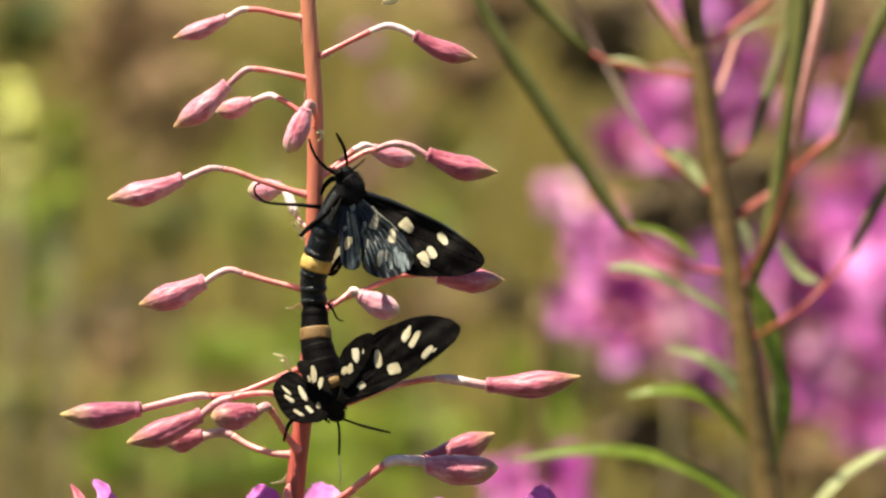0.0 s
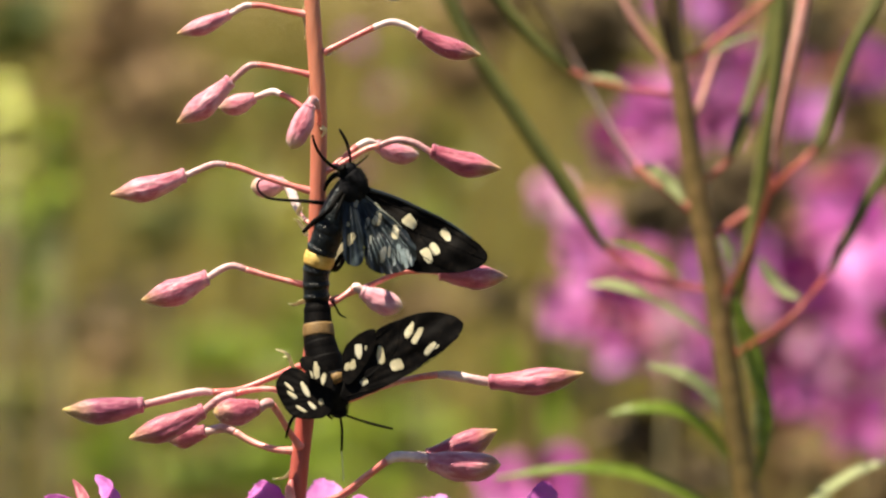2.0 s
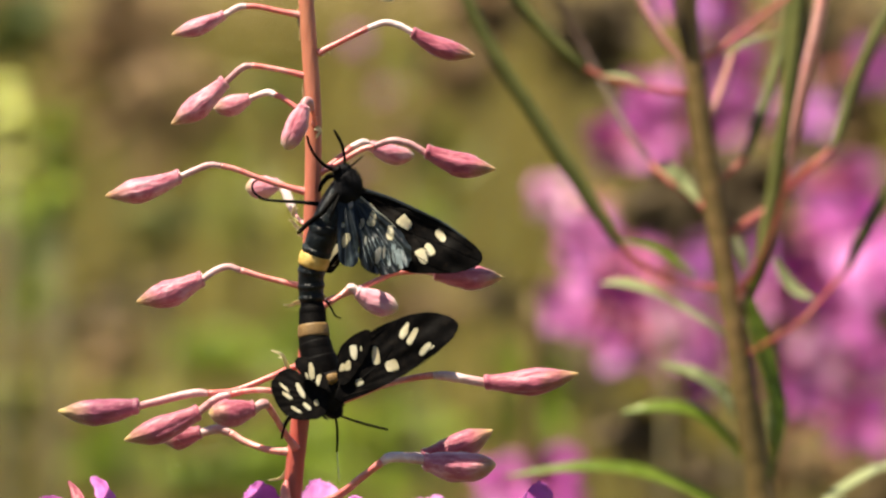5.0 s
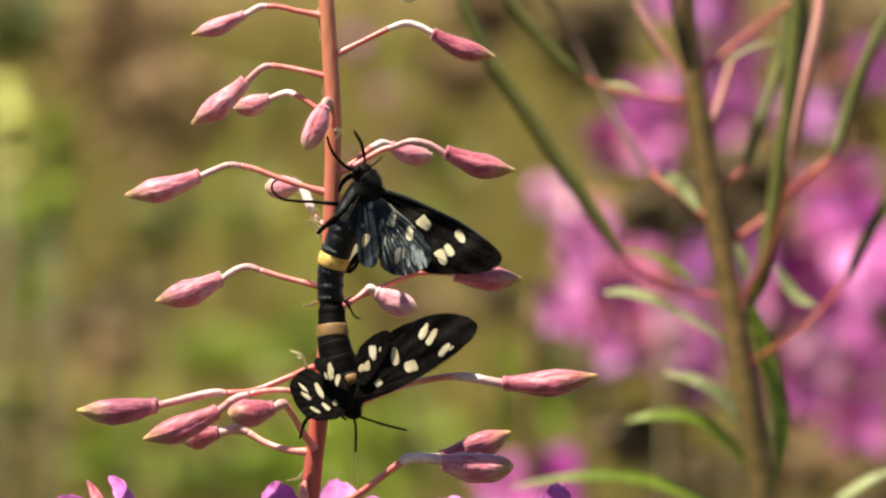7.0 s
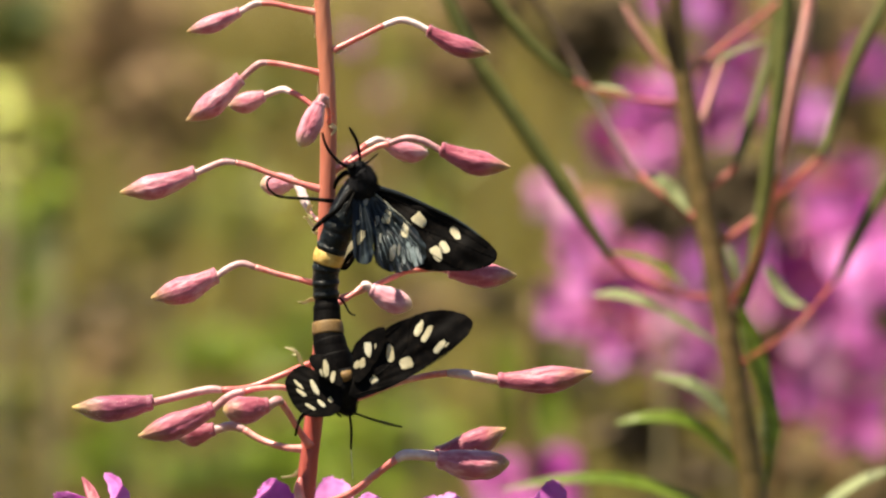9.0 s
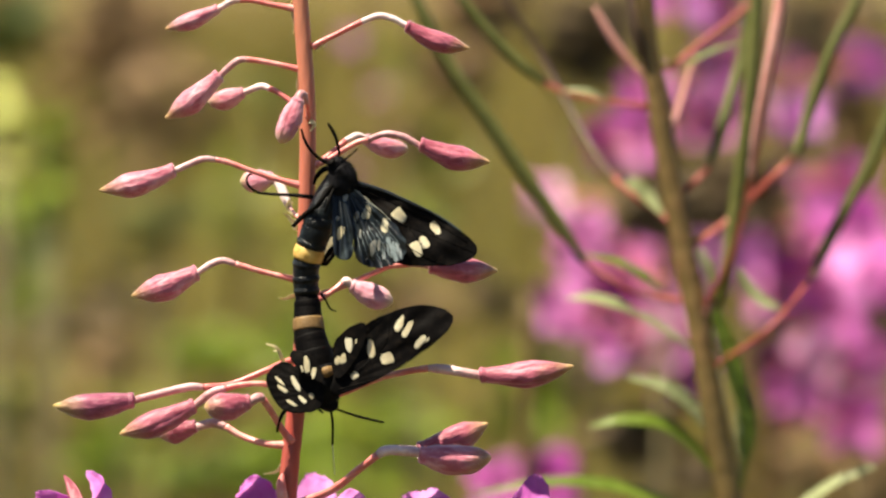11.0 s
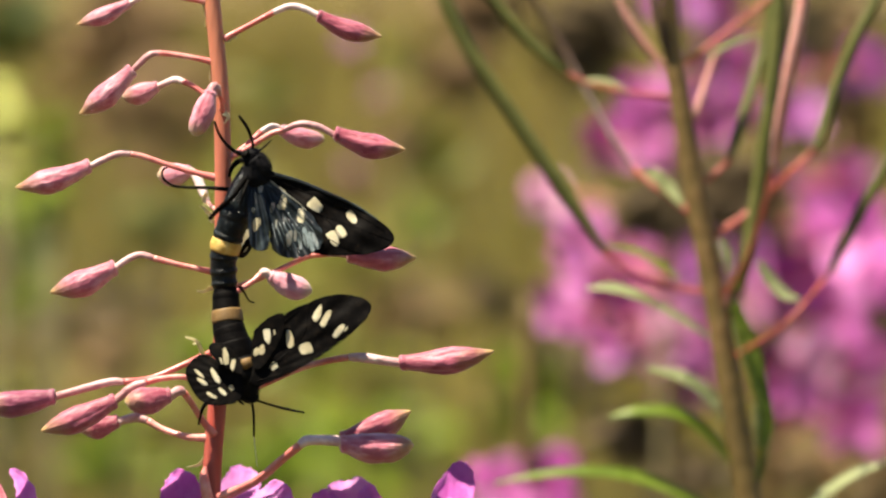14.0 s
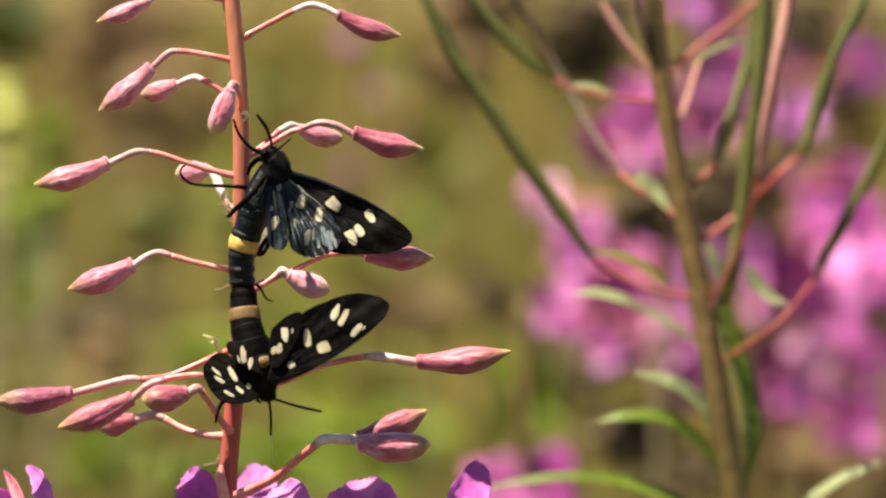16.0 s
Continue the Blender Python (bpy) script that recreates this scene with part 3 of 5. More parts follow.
bloom((-38.95, 0, -33.76), [([(-38.94, 0, -33.45), (-40.6, 0, -30.9), (-41.9, -1, -29.0), (-43.8, -2, -27.7)], [2, 4.6, 4.6, 3.6, 1.2], 15, "petal"),
                  ([(-37.07, 0, -33.18), (-36.37, 0, -29.47), (-37.19, 0, -26.97), (-38.52, 0, -25.46)], [1.5, 2.6, 2.4, 1.6, 0.7], 10, "petal"),
                  ([(-38.15, -2, -33.01), (-38.9, -2, -29.3), (-39.9, -2, -27.1), (-40.9, -2, -25.8)], [1.2, 1.6, 1.2, 0.2], 0, "sepal"),
                  ([(-39.57, 0, -33.74), (-42.62, 0, -31.82), (-45.06, 0, -29.9)], [2, 7, 5, 2], 0, "petal"),
                  ([(-37.09, 0, -34.11), (-35.2, 0, -32.6), (-33.32, 0, -31.71)], [2, 6, 5, 2], 0, "petal")])
bloom((-20.25, 4, -37.24), [([(-19.29, 4, -36.01), (-19.58, 4, -32.25), (-20, 3.6, -29.4), (-20.94, 3, -27.66), (-21.43, 3, -27.15)], [3, 5.0, 5.2, 3.6, 1.2], 4, "petal"),
                   ([(-18.49, 3, -35.33), (-18.15, 3, -31.59), (-18.73, 3, -29.21), (-19.57, 3, -27.69)], [2, 3.6, 3.4, 1.6], 18, "petal"),
                   ([(-21.13, 3, -36.52), (-22.95, 3, -33.98), (-24.8, 3, -33.01)], [2, 6, 5, 2], 0, "petal")])
bloom((-12.15, 5, -37.5), [([(-13.41, 6, -36.61), (-13.76, 6, -32.2), (-13.63, 6, -29.25), (-13.15, 6, -27.25), (-13.01, 6, -26.56)], [3, 4.6, 4.6, 3.4, 1.4], -4, "petal"),
                   ([(-10.52, 3, -36.44), (-10.09, 3, -33.64), (-10.22, 3, -31.14), (-10.74, 3, -29.38), (-11.1, 3, -28.62)], [3, 6.6, 6.8, 5.0, 2.0], 6, "petal"),
                   ([(-7.71, 3, -36.5), (-6.97, 3, -33.71), (-7.42, 3, -31.51), (-8.13, 3, -30.06)], [2, 4, 3.4, 1.6], 8, "petal")])
bloom((-1.82, 5, -37.13), [([(-1.48, 5, -35.89), (-1.23, 5, -33.07), (-1.3, 5, -30.44), (-1.39, 5, -28.68), (-1.44, 5, -28.05)], [3, 5.6, 5.8, 4.2, 1.8], 3, "petal"),
                   ([(-3.04, 4, -35.78), (-3.98, 4, -32.94), (-3.99, 4, -30.75), (-3.4, 4, -29.2)], [2, 4.4, 3.8, 1.6], -12, "petal"),
                   ([(-0.21, 4, -35.21), (0.79, 4, -32.11), (0.83, 4, -30.23), (0.36, 4, -28.78)], [2, 3.4, 3.0, 1.4], 12, "petal")])
bloom((9.13, 4, -36.98), [([(9.59, 4, -36.05), (9.92, 4, -32.31), (10.61, 4, -29.38), (11.28, 4, -27.4), (11.55, 4, -26.53)], [2.5, 4.2, 4.0, 2.6, 0.8], -6, "petal"),
                   ([(8.58, 3, -35.64), (8.53, 3, -32.21), (9.09, 3, -29.41), (10.39, 3, -27.07)], [2, 2.8, 2.2, 0.6], -20, "petal"),
                   ([(11.34, 4, -36.09), (13.25, 4, -34.57), (14.52, 4, -33.66)], [2, 6, 5, 2], 8, "petal")])


# ---- the two moths ----
def wing(outline, depth, windows=(), thick=0.10, n=8, rings=44, ragged=0.07):
    """A wing membrane from its outline (x, z in mm); depth(x, z) gives its lie. The windows are left open."""
    def open_at(x, z):
        for w in windows:
            ca, sa = math.cos(math.radians(w[3])), math.sin(math.radians(w[3]))
            dx, dz = x - w[0][0], z - w[0][2]
            if ((dx * ca + dz * sa) / w[1]) ** 2 + ((dz * ca - dx * sa) / w[2]) ** 2 < 0.57:
                return True
        return False

    pts = [Vector((p[0], p[2], 0)) for p in outline]
    loop = []
    k = len(pts)
    for i in range(k):
        a, b, c, d = pts[i - 1], pts[i], pts[(i + 1) % k], pts[(i + 2) % k]
        for j in range(n):
            t = j / n
            loop.append(0.5 * (2 * b + (c - a) * t + (2 * a - 5 * b + 4 * c - d) * t * t + (3 * b - a - 3 * c + d) * t ** 3))
    mid = sum(pts, Vector()) / k
    # a fringe of scales frays the edge
    loop = [q + (q - mid).normalized() * ragged * (noise.noise(q * 1.1) + 0.9 * noise.noise(q * 3.7 + Vector((7, 3, 1)))) for q in loop]
    front, back, m = [], [], len(loop)
    for r in range(rings + 1):
        s = 1 - r / rings * 0.98
        for q in loop:
            x, z = mid.lerp(q, s).xy
            y = depth(x, z)
            front.append(mm((x, y, z)))
            back.append(mm((x, y + thick, z)))
    verts, faces, nf = front + back, [], len(front)
    for r in range(rings):
        for i in range(m):
            a, b = r * m + i, r * m + (i + 1) % m
            c = (front[a] + front[b + m]) * 500
            if windows and open_at(c.x, c.z):
                continue
            faces.append((a, b, b + m, a + m))
            faces.append((a + nf, a + m + nf, b + m + nf, b + nf))
    for i in range(m):
        j = (i + 1) % m
        faces.append((i, i + nf, j + nf, j))
    a = rings * m
    faces.append(tuple(range(a, a + m)))
    faces.append(tuple(range(a + nf, a + m + nf))[::-1])
    return verts, faces


def spot(center, a, b, turn, depth):
    """A scale-free window of a wing: a lens-shaped patch a x b mm, turned in the wing's plane."""
    verts, faces, k = [], [], 26
    power = 3.2 if b > 0.68 * a else 2.2 + 0.9 * (0.5 + 0.5 * math.sin(center[0] * 7.1 + center[2] * 3.3))
    skew = 0.30 * math.sin(center[0] * 4.7 + center[2] * 9.1)
    ca, sa = math.cos(math.radians(turn)), math.sin(math.radians(turn))
    for s, off in ((0.88, -0.008), (0.80, -0.018), (0.4, -0.02)):
        for i in range(k):
            t = 2 * math.pi * i / k
            u = math.copysign(abs(math.cos(t)) ** (2 / power), math.cos(t)) * a * s
            v = math.copysign(abs(math.sin(t)) ** (2 / power), math.sin(t)) * b * s * (1 + skew * math.cos(t))
            jag = 1 + 0.20 * noise.noise(Vector((math.cos(t) * 1.5 + center[0], math.sin(t) * 1.5 + center[2], a * 9)))
            u, v = u * jag, v * jag
            x, z = center[0] + u * ca - v * sa, center[2] + u * sa + v * ca
            verts.append(mm((x, depth(x, z) + off, z)))
    for r in range(2):
        for i in range(k):
            a0, b0 = r * k + i, r * k + (i + 1) % k
            faces.append((a0, b0, b0 + k, a0 + k))
    faces.append(tuple(range(2 * k, 3 * k)))
    return verts, faces


def veins(lines, depth, mat, on, r=0.05):
    """Raised veins of a wing, each a fine rib."""
    for l in lines:
        part("vein", tube([(p[0], depth(p[0], p[2]) - 0.03, p[2]) for p in smooth(l, 5)], [r * 1.3, r, r * 0.6], 5, 1), mat, on, "", Matrix())


def fur(points, radii, count, length, seed, lean=0.6):
    """Short hairs standing off a swept body, in mm."""
    rng = random.Random(seed)
    path = smooth(points, 8)
    rr = spread(radii, len(path))
    verts, faces = [], []
    for _ in range(count):
        i = rng.randrange(len(path) - 1)
        t = (path[i + 1] - path[i]).normalized()
        d = Vector((rng.gauss(0, 1), rng.gauss(0, 1), rng.gauss(0, 1)))
        d = (d - t * d.dot(t)).normalized()
        p = path[i].lerp(path[i + 1], rng.random()) + d * rr[i] * 0.95
        w = (d + t * lean * rng.uniform(0.4, 1.3) + Vector((rng.gauss(0, 0.2), rng.gauss(0, 0.2), rng.gauss(0, 0.2)))).normalized()
        s = w.cross(Vector((0.3, 0.8, 0.5))).normalized() * 0.035
        q = p + w * length * rng.uniform(0.5, 1.2)
        k = len(verts)
        verts += [mm(p - s), mm(p + s), mm(q), mm(p + w.cross(s))]
        faces += [(k, k + 1, k + 2), (k + 1, k + 3, k + 2), (k + 3, k, k + 2)]
    return verts, faces


def plane(y0, x0, z0, ax, az, wave=0.0, seed=0, hinge=None, pleat=0.0, count=30):
    """The lie of a wing: depth y0 at (x0, z0), slopes ax and az, a gentle wave, and pleats that fan out from its hinge."""
    def depth(x, z):
        y = y0 + ax * (x - x0) + az * (z - z0) + wave * noise.noise(Vector((x * 0.35 + seed, z * 0.35, seed)))
        if hinge:
            dx, dz = x - hinge[0], z - hinge[2]
            y += pleat * math.hypot(dx, dz) * math.sin(math.atan2(dz, dx) * count)
        return y
    return depth


def moth_upper():
    ob = thing("moth", (-11.92, -4, 3.75), "black moth with white-spotted wings and yellow belt clinging head up", "moth", "mating moths")
    spine = [(-10.94, -4, 6.82), (-11.68, -4.1, 5.1), (-12.29, -4.2, 3.13), (-13.03, -4, 0.68), (-13.78, -3.6, -1.29), (-14.16, -3.2, -3.63), (-14.11, -3, -5.48), (-13.98, -3, -6.59)]
    rad = [0.8, 1.2, 1.55, 1.66, 1.50, 1.42, 1.36, 1.1]
    ab = part("abdomen", tube(spine, rad, 20, 8), M_ABDOMEN, ob, "blue-black scaly abdomen")
    for i, (p, q, r) in enumerate((((-12.47, -4.2, 2.4), (-12.97, -4, 0.8), 1.70), ((-13.34, -3.85, -0.18), (-13.66, -3.65, -0.92), 1.68),
                                   ((-14.03, -3.4, -2.4), (-14.16, -3.25, -3.26), 1.52), ((-14.16, -3.2, -3.94), (-14.1, -3.1, -4.74), 1.50),
                                   ((-14.11, -3, -5.24), (-14.04, -3, -6.1), 1.44))):
        part("segment", tube([p, q], [r * 0.95, r * 1.03, r * 0.9], 20, 6), M_ABDOMEN, ab, "", Matrix())
    part("belt", tube([(-13.62, -3.65, -0.86), (-14, -3.4, -2.22)], [1.62, 1.72, 1.60], 20, 6), M_YELLOW, ab, "golden yellow belt", Matrix())
    part("scales", fur(spine[:5], rad[:5], 900, 0.22, 23, 1.2), M_ABDOMEN, ab, "", Matrix())
    tx = [(-10.69, -4, 4.61), (-10.38, -4.2, 5.71), (-10.14, -4.2, 6.82), (-10.51, -4.2, 8.17)]
    th = part("thorax", tube(tx, [1.0, 1.55, 1.6, 0.9], 16, 6), M_FUR, ob)
    part("fur", fur(tx, [1.0, 1.5, 1.6, 0.95], 1900, 0.34, 3), M_FUR, th, "", Matrix())
    tuft = [(-10.43, -4.9, 7.67), (-9.57, -5, 6.68), (-8.66, -4.4, 5.71)]
    part("tegula", tube(tuft, [0.9, 0.85, 0.35], 12, 5), M_FUR, th, "", Matrix())
    part("fur", fur(tuft, [0.9, 0.85, 0.35], 700, 0.36, 31), M_FUR, th, "", Matrix())
    hd = part("head", tube([(-10.62, -4.4, 7.55), (-10.75, -4.4, 8.41), (-10.93, -4.4, 8.9)], [0.9, 1.0, 0.4], 14, 5), M_FUR, ob)
    part("fur", fur([(-10.56, -4.4, 7.31), (-10.87, -4.4, 8.78)], [0.9, 0.95, 0.7], 320, 0.38, 4), M_FUR, hd, "", Matrix())
    part("eye", tube([(-11.28, -5.2, 8.28), (-11.46, -5.4, 8.52)], [0.5, 0.55, 0.3], 10, 4), M_BLACK, hd, "", Matrix())
    for path, r in (([(-11.48, -4.6, 8.16), (-12.51, -5, 8.65), (-13.6, -5.4, 9.74), (-14.21, -5.6, 10.84), (-14.52, -5.6, 11.94)], [0.24, 0.20, 0.17, 0.15, 0.12]),
                    ([(-10.56, -4.6, 8.53), (-10.43, -5, 9.38), (-10.66, -5.4, 10.72), (-11.09, -5.5, 11.7), (-11.58, -5.6, 12.56)], [0.12, 0.15, 0.19, 0.19, 0.13])):
        feeler = part("antenna", tube(path, r, 8, 6, wobble=0.15), M_BLACK, hd, "", Matrix())
    for path, r in (([(-11.31, -4, 7.68), (-12.17, -4, 7.56), (-12.92, -3.4, 6.83), (-13.26, -2.6, 5.98)], [0.3, 0.3, 0.26, 0.16]),
                    ([(-11.43, -4, 4.61), (-13.17, -3.4, 4.55), (-15.66, -2.6, 4.81), (-18.27, -2, 4.94)], [0.34, 0.26, 0.2, 0.15]),
                    ([(-18.03, -2, 4.94), (-19.38, -2, 5.12), (-20.25, -2, 5.68), (-20.62, -2, 6.36), (-20.43, -2, 6.98), (-20, -2, 7.16)], [0.15, 0.15, 0.14, 0.13, 0.12, 0.10]),
                    ([(-11.43, -4, 4.36), (-13.18, -3, 3.39), (-14.56, -2.4, 2.41), (-15.57, -1.6, 1.42)], [0.32, 0.3, 0.26, 0.24]),
                    ([(-10.08, -4, 8.42), (-9.35, -3.6, 9.04), (-8.5, -3, 9.79)], [0.14, 0.1, 0.08]),
                    ([(-11.16, -5, 5.89), (-11.99, -6.2, 4.83), (-12.72, -6.4, 3.73), (-13.98, -5, 2.76), (-15.28, -3, 1.66)], [0.28, 0.3, 0.26, 0.24, 0.2]),
                    ([(-11.03, -5.4, 5.45), (-11.61, -6.6, 3.97), (-11.98, -6.6, 2.75)], [0.18, 0.18, 0.1]),
                    ([(-10.59, -3.4, -0.43), (-11.45, -3.2, -1.29), (-12.2, -3, -2.28), (-12.95, -2.6, -3.02)], [0.26, 0.3, 0.24, 0.16]),
                    ([(-12.59, -2, -5.99), (-12.09, -2.2, -6.6), (-11.53, -2.4, -7.59), (-10.86, -2.4, -7.89)], [0.14, 0.12, 0.1, 0.08])):
        part("leg", tube(path, r, 8, 6, wobble=0.1), M_BLACK, ob)
    d1 = plane(-3.2, -6, 2, 0.05, 0.22, 0.5, 2, (-10.17, 0, 6.88), 0.004, 46)
    panes = (((-3.91, 0, 2.54), 0.94, 0.70, -48), ((0, 0, 1.12), 0.84, 0.50, -55), ((-1.24, 0, -0.43), 0.84, 0.52, -58), ((-2.05, 0, -1.12), 0.96, 0.58, -62),
                          ((-7.56, 0, 4.34), 0.6, 0.2, -38))
    fw = part("forewing", wing([(-10.04, 0, 6.39), (-8.56, 0, 6.39), (-5.83, 0, 5.27), (-2.73, 0, 3.91), (0.37, 0, 2.42), (2.73, 0, 0.87), (4.09, 0, -0.31), (4.53, 0, -1.24), (3.97, 0, -2.17), (2.11, 0, -2.85),
                                (-0.56, 0, -3.04), (-3.04, 0, -2.91), (-5.83, 0, -2.05), (-8, 0, 0.68), (-9.24, 0, 3.47)], d1, panes), M_BLACK, ob, "black forewing with cream windows")
    for c, a, b, turn in panes:
        part("window", spot(c, a, b, turn, d1), M_SPOT, fw, "", Matrix())
    veins([[(-8.93, 0, 5.64), (-5.21, 0, 4.15), (-0.87, 0, 2.23), (3.47, 0, -0.43)], [(-8.31, 0, 4.53), (-3.97, 0, 1.8), (0.37, 0, 0.06), (4.22, 0, -1.55)],
                         [(-8, 0, 3.78), (-5.21, 0, 0.68), (-1.49, 0, -1.8), (0.99, 0, -2.85)], [(-3.04, 0, 1.3), (-1.49, 0, -0.56), (-0.56, 0, -2.42)]], d1, M_BLACK, fw, 0.045)
    part("costa", tube([(p[0], d1(p[0], p[2]) - 0.05, p[2]) for p in ((-8.93, 0, 6.2), (-5.83, 0, 5.27), (-2.73, 0, 3.91), (0.37, 0, 2.42), (2.85, 0, 0.74))], [0.28, 0.24, 0.2, 0.14, 0.08], 8),
         M_BLUE, fw, "", Matrix())
    d2 = plane(-4.9, -7, 2, 0.04, 0.30, 0.7, 5, (-10.04, 0, 6.39), 0.035, 34)
    # the M_SPOT_SHEEN panes are painted streaks of sheen, the others windows
    panes = (((-7.44, 0, 2.98), 0.95, 0.5, 76, M_SPOT), ((-8.56, 0, 2.42), 0.72, 0.26, 80, M_SPOT_GREY), ((-5.52, 0, 1.43), 0.90, 0.44, 84, M_SPOT),
                             ((-6.82, 0, -1.05), 1.05, 0.36, 82, M_SPOT_GREY), ((-6.14, 0, -0.68), 0.8, 0.18, 86, M_SPOT_GREY), ((-5.02, 0, -0.93), 1.35, 0.36, 98, M_SPOT_SHEEN), ((-4.46, 0, -1.43), 1.3, 0.26, 100, M_SPOT_SHEEN), ((-3.97, 0, -1.3), 1.1, 0.26, 106, M_SPOT_SHEEN), ((-5.64, 0, -1.3), 1.1, 0.2, 94, M_SPOT_SHEEN), ((-8.18, 0, 0.56), 0.6, 0.12, 86, M_SPOT_GREY))
    hw = part("hindwing", wing([(-10.17, 0, 6.39), (-8.43, 0, 5.15), (-6.7, 0, 3.66), (-4.84, 0, 2.05), (-3.6, 0, 0.43), (-3.16, 0, -1.05), (-3.6, 0, -2.17), (-4.84, 0, -2.91), (-6.45, 0, -3.16), (-8, 0, -2.67),
                                (-8.74, 0, -1.8), (-8.93, 0, 0.06), (-9.42, 0, 2.54)], d2, panes, ragged=0.2), M_BLUE, ob, "blue-sheened hindwing with clouded windows")
    for c, a, b, turn, m in panes:
        part("window", spot(c, a, b, turn, d2), m, hw, "", Matrix())
    veins([[(-9.3, 0, 4.9), (-7.69, 0, 2.54), (-7.19, 0, -0.56), (-7.56, 0, -2.67)], [(-8.93, 0, 4.65), (-6.45, 0, 1.92), (-5.7, 0, -0.56), (-5.83, 0, -2.91)],
                         [(-8.43, 0, 4.53), (-5.58, 0, 2.29), (-4.09, 0, 0.06), (-3.97, 0, -2.17)], [(-9.3, 0, 4.4), (-8.43, 0, 1.3), (-8.31, 0, -1.8)], [(-7.19, 0, 1.3), (-5.21, 0, -0.56), (-4.84, 0, -2.67)]], d2, M_BLUE, hw, 0.05)
    part("costa", tube([(p[0], d2(p[0], p[2]) - 0.08, p[2]) for p in smooth([(-10.04, 0, 6.26), (-8.93, 0, 5.52), (-7.38, 0, 4.15), (-5.83, 0, 2.91), (-4.84, 0, 1.92)], 4)], [0.06, 0.09, 0.07, 0.04], 6, 2), M_SPOT_GREY, hw, "pale leading edge", Matrix())
    rng = random.Random(77)
    # fine pale ribs fanned to the rim, coloured as streaks of sheen
    rim = smooth([(-8.2, 0, -2.3), (-6.45, 0, -2.8), (-4.84, 0, -2.6), (-3.75, 0, -1.9), (-3.4, 0, -0.8)], 5)
    for q in rim[1::2]:
        root = Vector((-10.04, 0, 6.39))
        ray = [root.lerp(q, f) for f in (rng.uniform(0.50, 0.68), 0.8, rng.uniform(0.93, 0.98))]
        veins([ray], d2, M_SPOT_SHEEN, hw, rng.uniform(0.02, 0.042))
    d3 = plane(-5.9, -10, 2, -0.06, 0.22, 0.5, 8, (-10.66, 0, 6.88), 0.03, 40)
    panes = (((-10.29, 0, 0.62), 0.84, 0.40, 72, M_SPOT), ((-9.8, 0, 4.46), 0.48, 0.30, 80, M_SPOT_GREY), ((-10.6, 0, 2.23), 0.3, 0.22, 80, M_SPOT_GREY))
    lw = part("forewing", wing([(-11.04, 0, 6.39), (-10.29, 0, 6.39), (-9.42, 0, 3.47), (-8.99, 0, 0.68), (-8.93, 0, -1.3), (-9.3, 0, -2.17), (-10.04, 0, -2.29), (-10.85, 0, -1.8), (-11.16, 0, -0.25), (-11.22, 0, 2.54)], d3, panes),
              M_BLUE, ob, "folded forewing with a blue-grey sheen")
    for c, a, b, turn, m in panes:
        part("window", spot(c, a, b, turn, d3), m, lw, "", Matrix())
    veins([[(-10.66, 0, 5.02), (-10.17, 0, 1.92), (-9.92, 0, -1.8)], [(-10.29, 0, 5.15), (-9.42, 0, 1.3), (-9.24, 0, -1.67)], [(-10.91, 0, 4.9), (-10.91, 0, 1.3), (-10.66, 0, -1.55)]], d3, M_BLUE, lw, 0.05)
    d4 = plane(-1.2, -12, 0, 0, 0, 0.1, 1)
    pane = ((-11.78, 0, -1.05), 1.5, 0.66, 62)
    bw = part("hindwing", wing([(-11.41, 0, 0.99), (-10.66, 0, 0.06), (-11.04, 0, -1.8), (-11.9, 0, -2.91), (-12.65, 0, -2.67), (-12.4, 0, -0.87)], d4, (pane,)), M_BLACK, ob)
    part("window", spot(*pane, d4), M_SPOT, bw, "", Matrix())
    return ob, feeler


